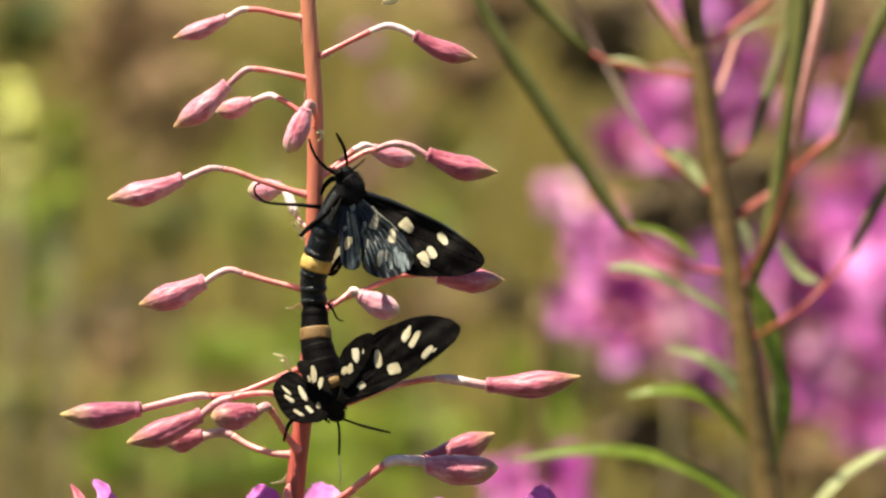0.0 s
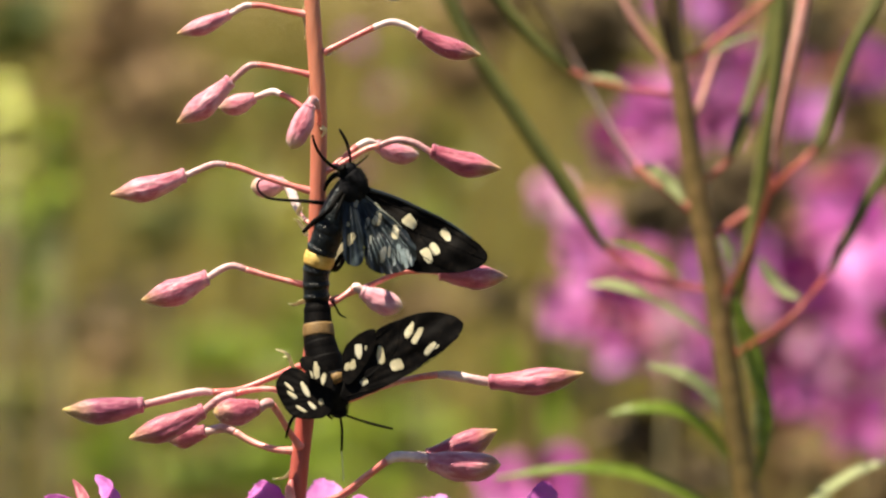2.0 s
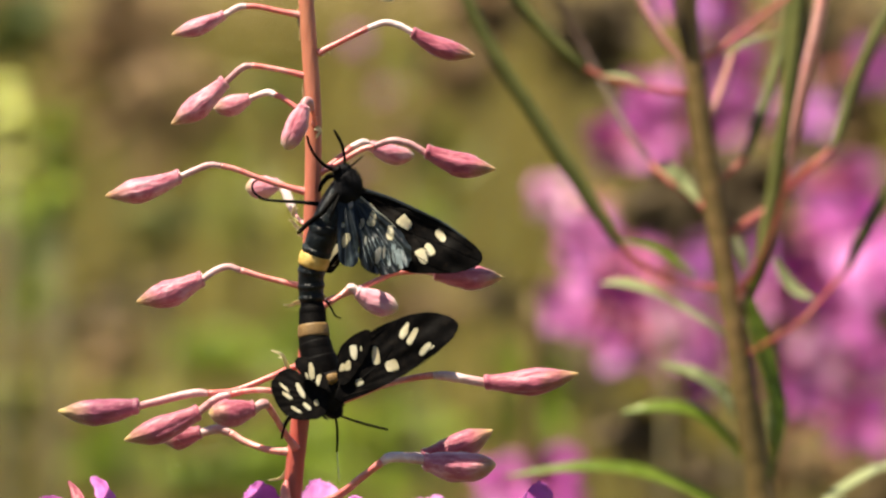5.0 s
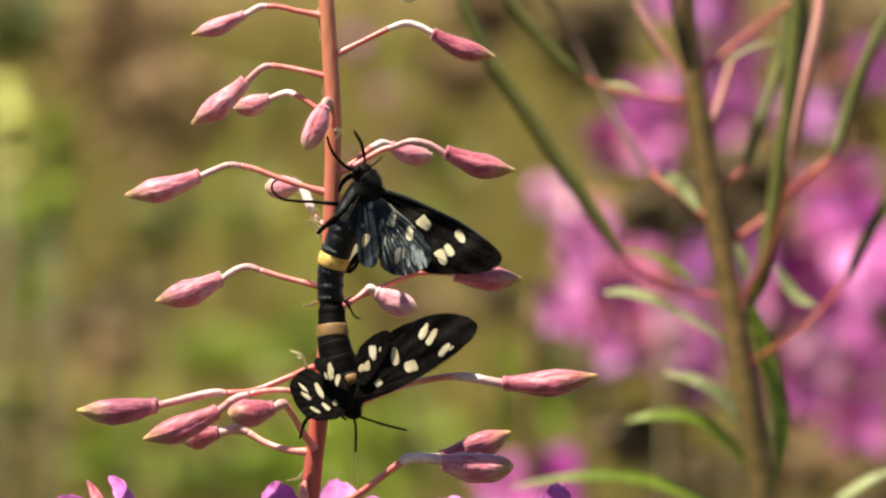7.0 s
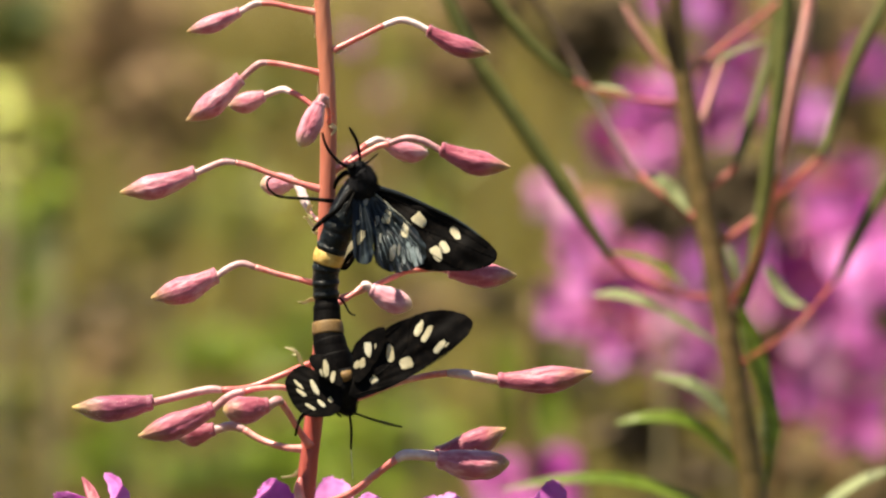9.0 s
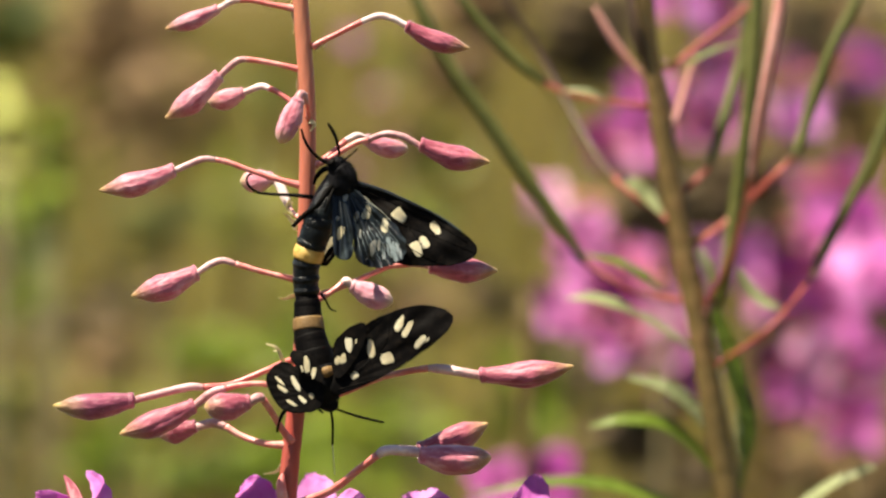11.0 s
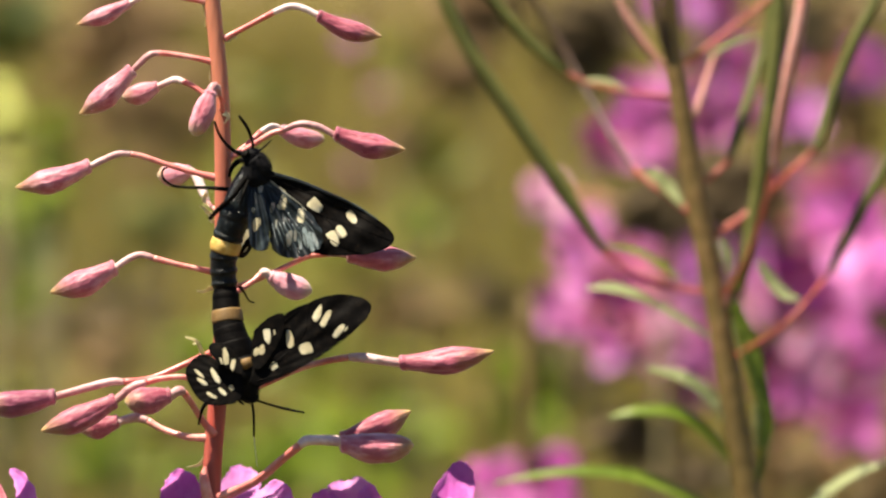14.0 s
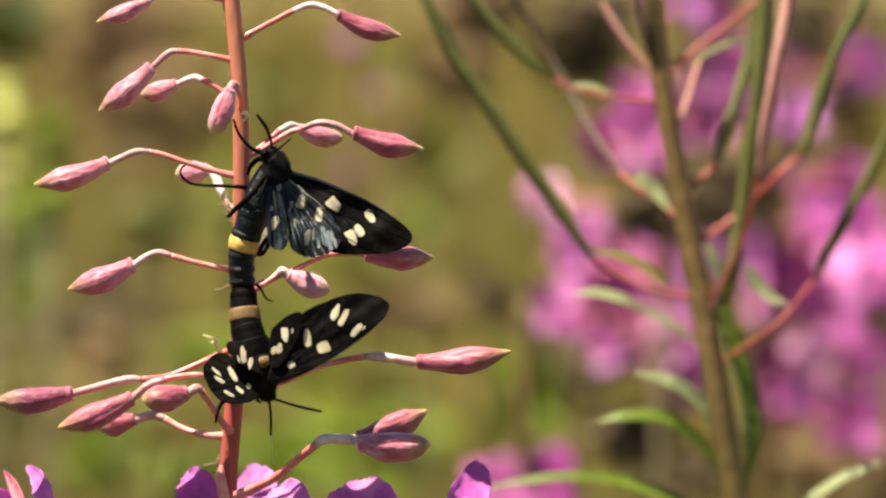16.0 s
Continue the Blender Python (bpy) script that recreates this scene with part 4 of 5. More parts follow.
def moth_lower():
    ob = thing("moth", (-12.85, -4, -13.46), "black moth with white-spotted spread wings hanging head down", "moth", "mating moths")
    spine = [(-14.04, -3, -6.22), (-13.98, -3.2, -7.33), (-13.9, -3.6, -9.17), (-13.64, -4, -11), (-13.02, -4.4, -13.14), (-12.34, -4.6, -15.28)]
    ab = part("abdomen", tube(spine, [1.25, 1.45, 1.60, 1.78, 2.02, 1.95], 20, 8), M_BLACK_BODY, ob, "black scaly abdomen")
    for p, q, r in (((-14.01, -3.1, -6.84), (-13.97, -3.3, -7.69), 1.50), ((-13.77, -3.9, -10.51), (-13.39, -4.2, -11.86), 1.83), ((-13.33, -4.2, -12.1), (-12.96, -4.4, -13.45), 2.04)):
        part("segment", tube([p, q], [r * 0.97, r * 1.0, r * 0.95], 20, 6), M_BLACK_BODY, ab, "", Matrix())
    # the belt's shade under the upper moth is put into its colour
    part("belt", tube([(-13.94, -3.5, -8.61), (-13.81, -3.75, -9.96)], [1.66, 1.74, 1.74], 20, 6), M_TAN_SHADED, ab, "yellow belt in a darker shaded tan", Matrix())
    tx = [(-12.51, -5, -13.92), (-12.02, -5.2, -15.51), (-11.78, -5, -16.99), (-11.79, -4.6, -18.23)]
    th = part("thorax", tube(tx, [1.5, 1.6, 1.35, 0.7], 16, 6), M_FUR, ob)
    part("fur", fur(tx, [1.5, 1.6, 1.35, 0.8], 1200, 0.32, 13), M_FUR, th, "", Matrix())
    part("patch", tube([(-12.47, -6.6, -14.61), (-11.79, -6.9, -14.35), (-10.94, -6.5, -13.94)], [0.35, 0.6, 0.55, 0.25], 12, 6, squash=0.5), M_TAN_SHADED, th, "tan shoulder patch", Matrix())
    hd = part("head", tube([(-11.78, -4.8, -17.49), (-11.72, -4.7, -18.23), (-11.79, -4.6, -18.66)], [1.0, 1.1, 0.5], 14, 5), M_FUR, ob)
    part("fur", fur([(-11.78, -4.8, -17.36), (-11.72, -4.7, -18.6)], [1.0, 1.1, 0.8], 260, 0.4, 14), M_FUR, hd, "", Matrix())
    for path, r in (([(-11.47, -4.8, -18.47), (-11.28, -5, -19.56), (-11.22, -5.2, -20.78), (-11.27, -5.4, -22.37)], [0.14, 0.15, 0.15, 0.12]),
                    ([(-11.17, -4.8, -18.35), (-9.44, -5, -18.95), (-7.6, -5.2, -19.49), (-5.7, -5.4, -19.91)], [0.13, 0.13, 0.15, 0.12])):
        part("antenna", tube(path, r, 8, 6, wobble=0.15), M_BLACK, hd, "", Matrix())
    part("silk_thread", tube([(-11.27, -5.4, -22.24), (-11.16, -5.2, -23.85), (-11.05, -4.5, -25.6)], 0.05, 6), M_SILK, hd, "fine pale thread", Matrix())
    for path, r in (([(-14.71, -3.4, -18.28), (-16.26, -3, -18.54), (-17.02, -2.6, -19.54), (-17.4, -2.2, -21.04)], [0.26, 0.24, 0.2, 0.12]),
                    ([(-13.03, -4, -18.13), (-12.72, -4, -18.56), (-12.29, -4, -18.93)], [0.2, 0.16, 0.1]),
                    ([(-11.32, -3.4, -12.37), (-11.02, -3.2, -11.64), (-10.9, -3, -11.15)], [0.2, 0.16, 0.1])):
        part("leg", tube(path, r, 8, 6, wobble=0.1), M_BLACK, ob)
    d1 = plane(-7.3, -6, -12, 0.05, 0.20, 0.5, 12, (-11.1, 0, -16.06), 0.003, 40)
    panes = (((-3.91, 0, -9.18), 1.02, 0.42, 66), ((-3.04, 0, -9.73), 1.2, 0.37, 60), ((-1.67, 0, -11.16), 0.95, 0.37, 50), ((-7.01, 0, -11.84), 1.14, 0.47, 96),
                          ((-5.33, 0, -12.96), 0.80, 0.70, 20), ((-8.8, 0, -14.76), 0.50, 0.42, 30), ((-0.93, 0, -10.97), 0.35, 0.1, 50))
    fw = part("forewing", wing([(-11.22, 0, -15.69), (-10.66, 0, -13.83), (-9.24, 0, -11.41), (-7.69, 0, -9.36), (-5.83, 0, -8.37), (-3.66, 0, -7.56), (-1.8, 0, -7.19), (0.06, 0, -7.38), (1.36, 0, -7.87), (1.86, 0, -8.62),
                                (1.36, 0, -9.86), (-0.37, 0, -11.41), (-3.04, 0, -13.27), (-5.83, 0, -14.94), (-8.31, 0, -16.06), (-10.48, 0, -16.8), (-11.41, 0, -16.55)], d1, panes), M_BLACK, ob, "black forewing with cream windows")
    for c, a, b, turn in panes:
        part("window", spot(c, a, b, turn, d1), M_SPOT, fw, "", Matrix())
    veins([[(-10.66, 0, -16.31), (-5.83, 0, -14.82), (-1.49, 0, -12.34), (1.49, 0, -9.73)], [(-10.66, 0, -15.44), (-8, 0, -13.89), (-5.46, 0, -11.22), (-4.84, 0, -8.12)],
                         [(-10.48, 0, -14.57), (-8.62, 0, -12.65), (-8, 0, -10.48), (-5.83, 0, -8.62)]], d1, M_BLACK, fw, 0.045)
    d2 = plane(-7.85, -10, -12, 0.05, 0.14, 0.3, 15)
    panes = (((-9.42, 0, -11.47), 0.92, 0.44, 96), ((-10.04, 0, -12.9), 0.66, 0.36, 76), ((-10.6, 0, -13.14), 0.5, 0.34, 70), ((-8.62, 0, -11.1), 0.3, 0.1, 90))
    hw = part("hindwing", wing([(-11.16, 0, -14.32), (-11.1, 0, -12.65), (-10.79, 0, -10.85), (-9.67, 0, -9.8), (-8.43, 0, -9.11), (-7.63, 0, -9.18), (-7.56, 0, -10.35), (-8.06, 0, -11.97), (-9.18, 0, -13.7), (-10.42, 0, -15.07)], d2, panes), M_BLACK, ob)
    for c, a, b, turn in panes:
        part("window", spot(c, a, b, turn, d2), M_SPOT, hw, "", Matrix())
    d3 = plane(-7.0, -15, -16, -0.06, 0.24, 0.3, 18, (-12.15, 0, -16.43), 0.004, 40)
    panes = (((-16.93, 0, -15.31), 0.80, 0.17, -44), ((-16.62, 0, -16.18), 0.78, 0.23, -36), ((-15.19, 0, -15.62), 0.98, 0.33, -62), ((-15.56, 0, -17.73), 0.70, 0.19, -30),
                          ((-14.45, 0, -17.3), 0.64, 0.24, -42), ((-13.45, 0, -16.93), 0.34, 0.28, -60))
    lf = part("forewing", wing([(-12.4, 0, -15.44), (-13.89, 0, -14.82), (-15.13, 0, -13.83), (-16.37, 0, -13.27), (-17.42, 0, -13.64), (-18.23, 0, -14.57), (-18.35, 0, -15.44), (-17.86, 0, -16.8), (-16.99, 0, -18.04), (-15.75, 0, -18.72), (-14.38, 0, -18.79),
                                (-12.96, 0, -18.48), (-12.15, 0, -17.42)], d3, panes), M_BLACK, ob, "foreshortened black forewing with cream windows")
    for c, a, b, turn in panes:
        part("window", spot(c, a, b, turn, d3), M_SPOT, lf, "", Matrix())
    d4 = plane(-7.8, -14, -14, -0.05, 0.24, 0.3, 21)
    panes = (((-13.95, 0, -13.58), 1.0, 0.36, 96), ((-14.45, 0, -14.01), 0.44, 0.14, 110), ((-13.21, 0, -14.45), 0.7, 0.28, 80))
    lh = part("hindwing", wing([(-12.28, 0, -15.44), (-13.52, 0, -14.94), (-14.76, 0, -14.07), (-15.69, 0, -13.08), (-15.69, 0, -12.21), (-14.82, 0, -12.03), (-13.89, 0, -12.34), (-12.9, 0, -13.27), (-12.15, 0, -14.57)], d4, panes), M_BLACK, ob)
    for c, a, b, turn in panes:
        part("window", spot(c, a, b, turn, d4), M_SPOT, lh, "", Matrix())
    return ob


(upper, feeler), lower = moth_upper(), moth_lower()

# ---- the seeding fireweed behind ----
D2 = 92
seeding = thing("fireweed_plant", foot(62, D2), "fireweed gone to seed with long green pods on red stalks", "wildflower")
SD_BASE = ROOTS[seeding.name]["base"] * 1000
part("stem", tube(rooted(SD_BASE, (45.94, 92, -48.99)) + [(44.15, 92, -40.81), (42.67, 92, -31.89), (41.25, 92, -22.97), (39.92, 92, -14.05), (38.58, 92, -5.13), (36.94, 92, 4.53), (35.31, 92, 14.2),
                   (34.04, 92, 23.12), (33.15, 92, 29.81), (32.86, 92, 37.24), (32.11, 92, 44.67)], [3, 2.9, 2.7, 2.4, 2.1, 1.9, 1.85, 1.8, 1.75, 1.68, 1.6, 1.55, 1.48, 1.4, 1.3, 1.15, 1.05], 14, 6, wobble=0.05),
     M_GREENSTEM, seeding, "olive-brown stem")
POD_MATS = {"green": M_POD, "pink": M_POD_PINK, "dull": M_POD_DULL, "red": M_STALK}


def seed_pod(kind, path, r, stalk=None, stalk_r=0.45):
    """A long pod, and the red stalk that carries it."""
    pod = part("seed_pod", tube(path, [r * 0.35, r * 0.9, r, r, r * 0.95, r * 0.5], 10, 6, wobble=0.06), POD_MATS[kind], seeding,
               "long %s seed pod" % kind)
    if stalk:
        part("stalk", tube(stalk, [stalk_r, stalk_r * 0.9, stalk_r * 0.85, stalk_r * 1.1], 8, 6), M_STALK, pod, "red pod stalk", Matrix())
    return pod


seed_pod("green", [(0.2, 92, 43.2), (3.42, 92, 35.75), (6.54, 92, 29.06), (11.6, 92, 21.26), (16.65, 92, 13.45), (20.89, 92, 7.14), (23.79, 92, 2.45)], 1.02, [(23.49, 92, 2.75), (26.46, 92, 0.37), (30.92, 92, -2.01), (37.24, 92, -3.27)], 0.36)
seed_pod("green", [(4.6, 92, 43.0), (9.74, 92, 35.75), (13.23, 92, 31.44), (16.43, 92, 28.17), (19.33, 92, 25.79)], 0.8, [(19.18, 92, 25.94), (22, 92, 24.6), (26.46, 92, 23.41), (32.78, 92, 22.52)], 0.34)
seed_pod("dull", [(11.9, 116, 44.2), (15.59, 116, 37.3), (19.47, 116, 30.71), (23.18, 112, 23.18), (26.37, 106, 16.84), (28.63, 98, 13)], 0.42, [(28.48, 98, 13.22), (30.77, 96, 11.16), (32.9, 94, 9.4), (35.23, 92, 7.36)], 0.55)
seed_pod("pink", [(26.09, 92, 35.75), (27.95, 92, 32.19), (30.03, 92, 29.06), (32.56, 92, 25.94)], 0.52)
seed_pod("dull", [(30.4, 90, 42.6), (30.81, 90, 37.11), (31.4, 90, 32.66), (32.5, 91, 27.53)], 0.5)
seed_pod("green", [(47.9, 100, 45.0), (47.35, 100, 37.78), (46.22, 100, 30.24), (44.03, 98, 23.37), (42, 96, 17.67), (40.43, 94, 13.88)], 0.8, [(40.58, 94, 14.25), (39.17, 93, 12.88), (37.68, 93, 11.69), (35.75, 92, 10.48)], 0.4)
seed_pod("green", [(48.0, 88, 45.0), (47.38, 88, 36.97), (46.64, 88, 29.59), (45.46, 88, 19.26), (44.06, 89, 9.68), (42.51, 90, 0.81), (40.59, 92, -5.87)], 1.08, [(40.73, 92, -5.28), (39.99, 92, -6.99), (39.1, 92, -8.85), (38.36, 92, -10.33)], 0.6)
seed_pod("pink", [(50.6, 76, 44.0), (49.38, 76, 36.17), (48.58, 76, 31.11), (47.3, 77, 24.66), (46.17, 79, 18.22), (45.4, 82, 12.48)], 0.84, [(45.47, 82, 13.07), (44.54, 84, 8.13), (42.43, 87, 1.55), (39.25, 92, -4.39)], 0.3)
seed_pod("green", [(64.2, 94, 43.5), (60.5, 94, 35.14), (57.59, 94, 29.92), (54.76, 94, 23.2), (52.87, 93, 17.57), (51.88, 92, 14.94)], 0.8, [(52.03, 92, 15.24), (48.76, 92, 12.56), (45.66, 94, 9.4), (42.6, 94, 6.79), (36.72, 92, 3.05)], 0.5)
seed_pod("green", [(70.4, 96, 35.5), (67.6, 96, 28.0), (64.9, 96, 20.6), (61.84, 96, 13.55), (58.7, 96, 8.16), (55.75, 95, 2.91), (54.01, 94, -0.67)], 0.86, [(54.16, 94, -0.37), (50.44, 86, -3.9), (46.59, 84, -7.62), (40.59, 92, -11.97)], 0.3)
seed_pod("red", [(50.5, 95, 38.6), (46.04, 95, 35.2), (42.3, 95, 32.36), (39.24, 94, 30.06), (36.19, 93, 27.78), (34.27, 92, 27.13)], 0.4)
seed_pod("pink", [(39.47, 93, 29.12), (38.28, 93, 26.14), (36.57, 92, 21.26), (35.53, 92, 19.03)], 0.5)

for path, widths, twist, m in (
        ([(23.86, 92, 3.2), (27.95, 92, 2.3), (31.29, 92, 0.45), (33.9, 92, -1.56)], [0.4, 1.5, 1.7, 0.6], 55, M_LEAF),
        ([(21.6, 91, 24.9), (23.67, 91, 24.8), (25.6, 91, 24.3), (27.6, 92, 23.3)], [0.3, 0.9, 0.9, 0.3], 50, M_LEAF_PALE),
        ([(28.74, 93, 13.33), (30.61, 93, 12.36), (32.62, 93, 10.5), (34.27, 92, 8.25)], [0.6, 2.2, 2.2, 0.6], 30, M_LEAF_PALE),
        ([(45.42, 92, 30.7), (42.07, 92, 29.81), (39.6, 92, 28.77), (37.63, 92, 27.5)], [0.2, 0.7, 0.7, 0.3], -45, M_LEAF),
        ([(21.48, 90, -2.44), (24.6, 90, -2.4), (28.0, 90, -3.4), (31.2, 91, -5.0)], [0.3, 1.5, 1.6, 0.4], 35, M_LEAF_PALE),
        ([(27.2, 91, -3.4), (31.6, 91, -5.2), (35.2, 91, -7.4), (38.65, 92, -10.03)], [0.4, 1.0, 0.9, 0.4], 25, M_LEAF_PALE),
        ([(29.18, 90, -12.96), (33.63, 90, -14.15), (37.4, 91, -16.84), (40.59, 92, -21.85)], [0.4, 1.8, 2.1, 0.6], 30, M_LEAF_PALE),
        ([(24.1, 89, -19.3), (28.39, 89, -18.56), (33.48, 90, -19.18), (37.69, 91, -22.33), (41.33, 92, -27.13)], [0.4, 1.8, 2.2, 1.9, 0.6], 45, M_LEAF),
        ([(8.93, 88, -27.67), (17.42, 88, -26.49), (25.21, 89, -26.84), (32.44, 90, -29.11), (37.84, 91, -32.57), (42.82, 92, -37.09)], [0.4, 1.8, 2.2, 2.3, 2.0, 0.7], 50, M_LEAF),
        ([(61.07, 89, -25.43), (56.26, 89, -27.43), (52.29, 90, -30.29), (48.67, 91, -34.43), (43.56, 92, -40.07)], [0.7, 2.5, 2.9, 2.5, 1.0], -68, M_LEAF_PALE),
        ([(40.81, 90, -4.37), (42.07, 90, -8.81), (43.77, 90, -14.74), (44.74, 90, -20.66), (43.55, 90, -28.07)], [1.2, 2.8, 2.5, 2.1, 0.5], 20, M_LEAF),
        ([(44.38, 93, 0.82), (45.5, 93, -1.41), (47.36, 93, -3.5), (49.6, 93, -4.39)], [0.8, 1.8, 1.8, 0.5], 30, M_LEAF_PALE),
        ([(39.03, 91, 3.78), (39.92, 91, 1.56), (40.51, 91, -0.67)], [0.6, 1.8, 0.8], 20, M_LEAF_PALE),
        ([(41.85, 91, 0.07), (40.96, 91, -2.52), (39.92, 91, -4.75), (38.73, 92, -7.36)], [0.3, 1.3, 1.4, 0.6], 30, M_POD_PINK),
        ([(43.48, 91, -17.73), (43.85, 91, -20.7), (43.63, 91, -23.67)], [0.6, 1.6, 0.6], 20, M_LEAF_PALE)):
    part("leaf", blade(path, widths, twist, 0.25, 6, 0.2), m, seeding, "narrow pale green leaf" if m is M_LEAF_PALE else "narrow green leaf")


# ---- flowering fireweeds further off ----
def far_flower(center, size, yaw, tilt, parent, seed, mat):
    """A four-petalled flower: stamens in the middle, petals and sepals round them."""
    rng = random.Random(seed)
    m = Matrix.Translation(mm(center)) @ Euler((radians(tilt), 0, radians(yaw))).to_matrix().to_4x4()
    fl = part("flower", tube([(0, 0, 0), (0, -size * 0.25, -size * 0.06), (0, -size * 0.45, -size * 0.16)], [1.0, 0.6, 0.3], 6, 3), M_SEPAL, parent, "four-petalled magenta flower",
              Matrix.Translation(-ROOTS[parent.name]["base"]) @ m)
    off = rng.uniform(-15, 15)
    for k in range(4):
        a = radians(45 + 90 * k + off + rng.uniform(-8, 8))
        d = Vector((math.cos(a), 0, math.sin(a)))
        w = size * rng.uniform(0.34, 0.46)
        part("petal", blade([d * 1.0, d * size * 0.25 + Vector((0, -1, 0)), d * size * 0.5 + Vector((0, rng.uniform(-3, 1), 0))],
                            [0.2 * w, 0.9 * w, w, 0.5 * w], rng.uniform(-15, 15), 0.15, 4, 0.2, 0.3), mat, fl, "", Matrix())
        b = a + radians(45)
        e = Vector((math.cos(b), 0, math.sin(b)))
        part("sepal", blade([e * 1.0, e * size * 0.28 + Vector((0, 0.6, 0)), e * size * 0.5 + Vector((0, 1.5, 0))], [0.8, 1.6, 0.3], 0, 0.2, 3, 0.2), M_SEPAL, fl, "", Matrix())
    return fl


def raceme(x, dist, top, flowers, label, seed):
    """A flowering stalk; flowers are (point, size, yaw, petal colour)."""
    mats = {"m": M_PETAL_FAR, "p": M_PETAL_PALE, "v": M_PETAL_VIOLET}
    rng = random.Random(seed)
    base = foot(x, dist)
    ob = thing("flowering_fireweed", base, label, "wildflower", "flowering fireweeds")
    part("stem", tube(rooted(base, (x, dist, -40)) + [Vector((x + 1, dist, -10)), Vector((x + 2, dist, top))], [2.4, 2.2, 2.0, 1.8, 1.6, 1.0], 8, 4), M_GREENSTEM, ob)
    for i, (c, size, yaw, kind) in enumerate(flowers):
        c = Vector(c)
        far_flower(c, size, yaw, rng.uniform(-30, 8), ob, seed * 50 + i, mats[kind])
        s = Vector((x, dist, c.z - 6))
        part("pedicel", tube([s, s.lerp(c, 0.5) + Vector((0, 0, 2)), c + Vector((0, 1, 0))], [0.6, 0.5, 0.8], 6, 3), M_PEDICEL, ob)
    return ob


D3 = 430
racemes = [
    raceme(50.37, D3, 75, [((45.58, 430, 32.18), 13, 5, "m"), ((43.31, 445, 25.67), 14, 5, "v"), ((37.42, 435, 22.38), 14, 20, "m"), ((24.78, 435, 10.95), 11, 10, "p"),
                                   ((31.65, 425, 1.9), 16, 25, "m"), ((45.69, 425, 20.94), 11, 0, "m"), ((71.5, 440, 28.55), 9, 0, "p"), ((65.71, 452, 31.38), 10, 0, "v"), ((41.71, 450, -3.55), 18, 0, "m"), ((26.35, 415, -13.41), 13, 20, "m"), ((34.82, 430, -11.25), 19, 0, "m"),
                                   ((44.88, 440, -15), 17, -15, "m"), ((54.56, 430, -17.83), 15, -10, "m"), ((41.33, 455, -22.63), 13, 0, "v"), ((53.36, 434, -28.96), 14, 0, "m"), ((52.16, 434, -19.71), 12, 0, "m"), ((38.3, 436, -18.19), 12, 0, "m"), ((57.47, 442, -24.13), 11, 0, "m"),
                                   ((60.59, 436, 26.38), 11, -20, "m"), ((59.04, 440, 39.08), 9, 0, "p"), ((33.58, 445, -3.53), 17, 10, "m"), ((51.17, 455, -7.26), 18, 0, "v"), ((52.84, 452, 29.54), 16, 0, "m"), ((53.24, 438, 54.44), 17, 0, "v"), ((49.44, 424, -14.14), 11, 0, "p")],
           "fireweed in full magenta flower among meadow grass", 1),
    raceme(76.09, D3 + 60, 60, [((93, 470, 16.13), 11, 0, "m"), ((65.13, 470, 40.13), 15, 0, "m"), ((83.76, 490, 30.13), 14, 0, "v"), ((93.25, 470, 2.63), 24, 10, "m"),
                                        ((84.15, 480, -6.19), 20, 0, "m"), ((88.54, 460, -14.72), 18, -15, "m"), ((82.98, 460, -24.61), 13, 10, "p"), ((82.9, 466, -34.73), 11, 10, "m"),
                                        ((90.5, 440, -37.14), 16, 0, "m"), ((78.04, 450, -31.68), 11, 0, "m"), ((78.02, 490, -26.69), 15, 0, "m"), ((98.04, 480, -7.45), 20, 0, "m"), ((90.15, 490, 7.79), 18, 0, "m"), ((79.48, 500, -11.48), 16, 0, "m"), ((99.08, 490, -25.41), 14, 0, "m"), ((89.43, 510, 14.47), 12, 0, "p"), ((64.61, 490, 53.76), 14, 0, "v"), ((101.17, 510, 41.85), 14, 0, "v")],
           "fireweed in full magenta flower beside a taller stalk", 2),
    raceme(18.66, D3 - 60, -30, [((12.95, 370, -47.32), 14, 10, "m"), ((22.43, 370, -46.76), 17, -10, "m"), ((17.97, 370, -55.13), 20, 0, "v"), ((17.05, 380, -47.32), 14, -10, "m")],
           "low fireweed with a few magenta flowers", 3),
    raceme(95.8, 720, 110, [((95.27, 720, 17.6), 16, 0, "v"), ((101.67, 730, 51.31), 9, 0, "v"),
                                        ((88.96, 710, -1.41), 18, -10, "v"), ((73.87, 720, -3.8), 18, 0, "v")],
           "distant fireweed with faded pink flowers", 5),
    raceme(-22.65, 900, 190, [((-17.17, 900, 50.41), 6, 0, "p"), ((-26.3, 900, 66.85), 8, 0, "v"), ((-25.39, 900, 25.75), 6, 0, "p")], "distant fireweed with faded pink flowers", 4),
]

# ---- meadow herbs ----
# three small heads whose pale colour paints one blurred sun glint
herb(-103.4, 37.1, 540, 5, 7, 12, M_HERB_GLINT, M_HERB_STEM, "yellow-green herb with leaves coloured pale as a sun glint", 140, (6, 12), basking=0.9)
herb(-108.3, 29.6, 610, 6, 9, 11, M_HERB_GLINT, M_HERB_STEM, "yellow-green herb with leaves coloured pale as a sun glint", 171, (6, 12), basking=0.9)
herb(-117.2, 21.6, 680, 6, 7, 7, M_HERB_GLINT, M_HERB_STEM, "yellow-green herb with leaves coloured pale as a sun glint", 172, (6, 12), basking=0.9)
herb(-101.9, 13.6, 680, 6, 9, 8, M_HERB, M_HERB_STEM, "green leafy meadow herb", 141, (7, 13), basking=0.6)
herb(-112.3, 2.6, 760, 9, 14, 14, M_HERB_MID, M_HERB_STEM, "grey-green leafy meadow herb", 142, (7, 14), basking=0.5)
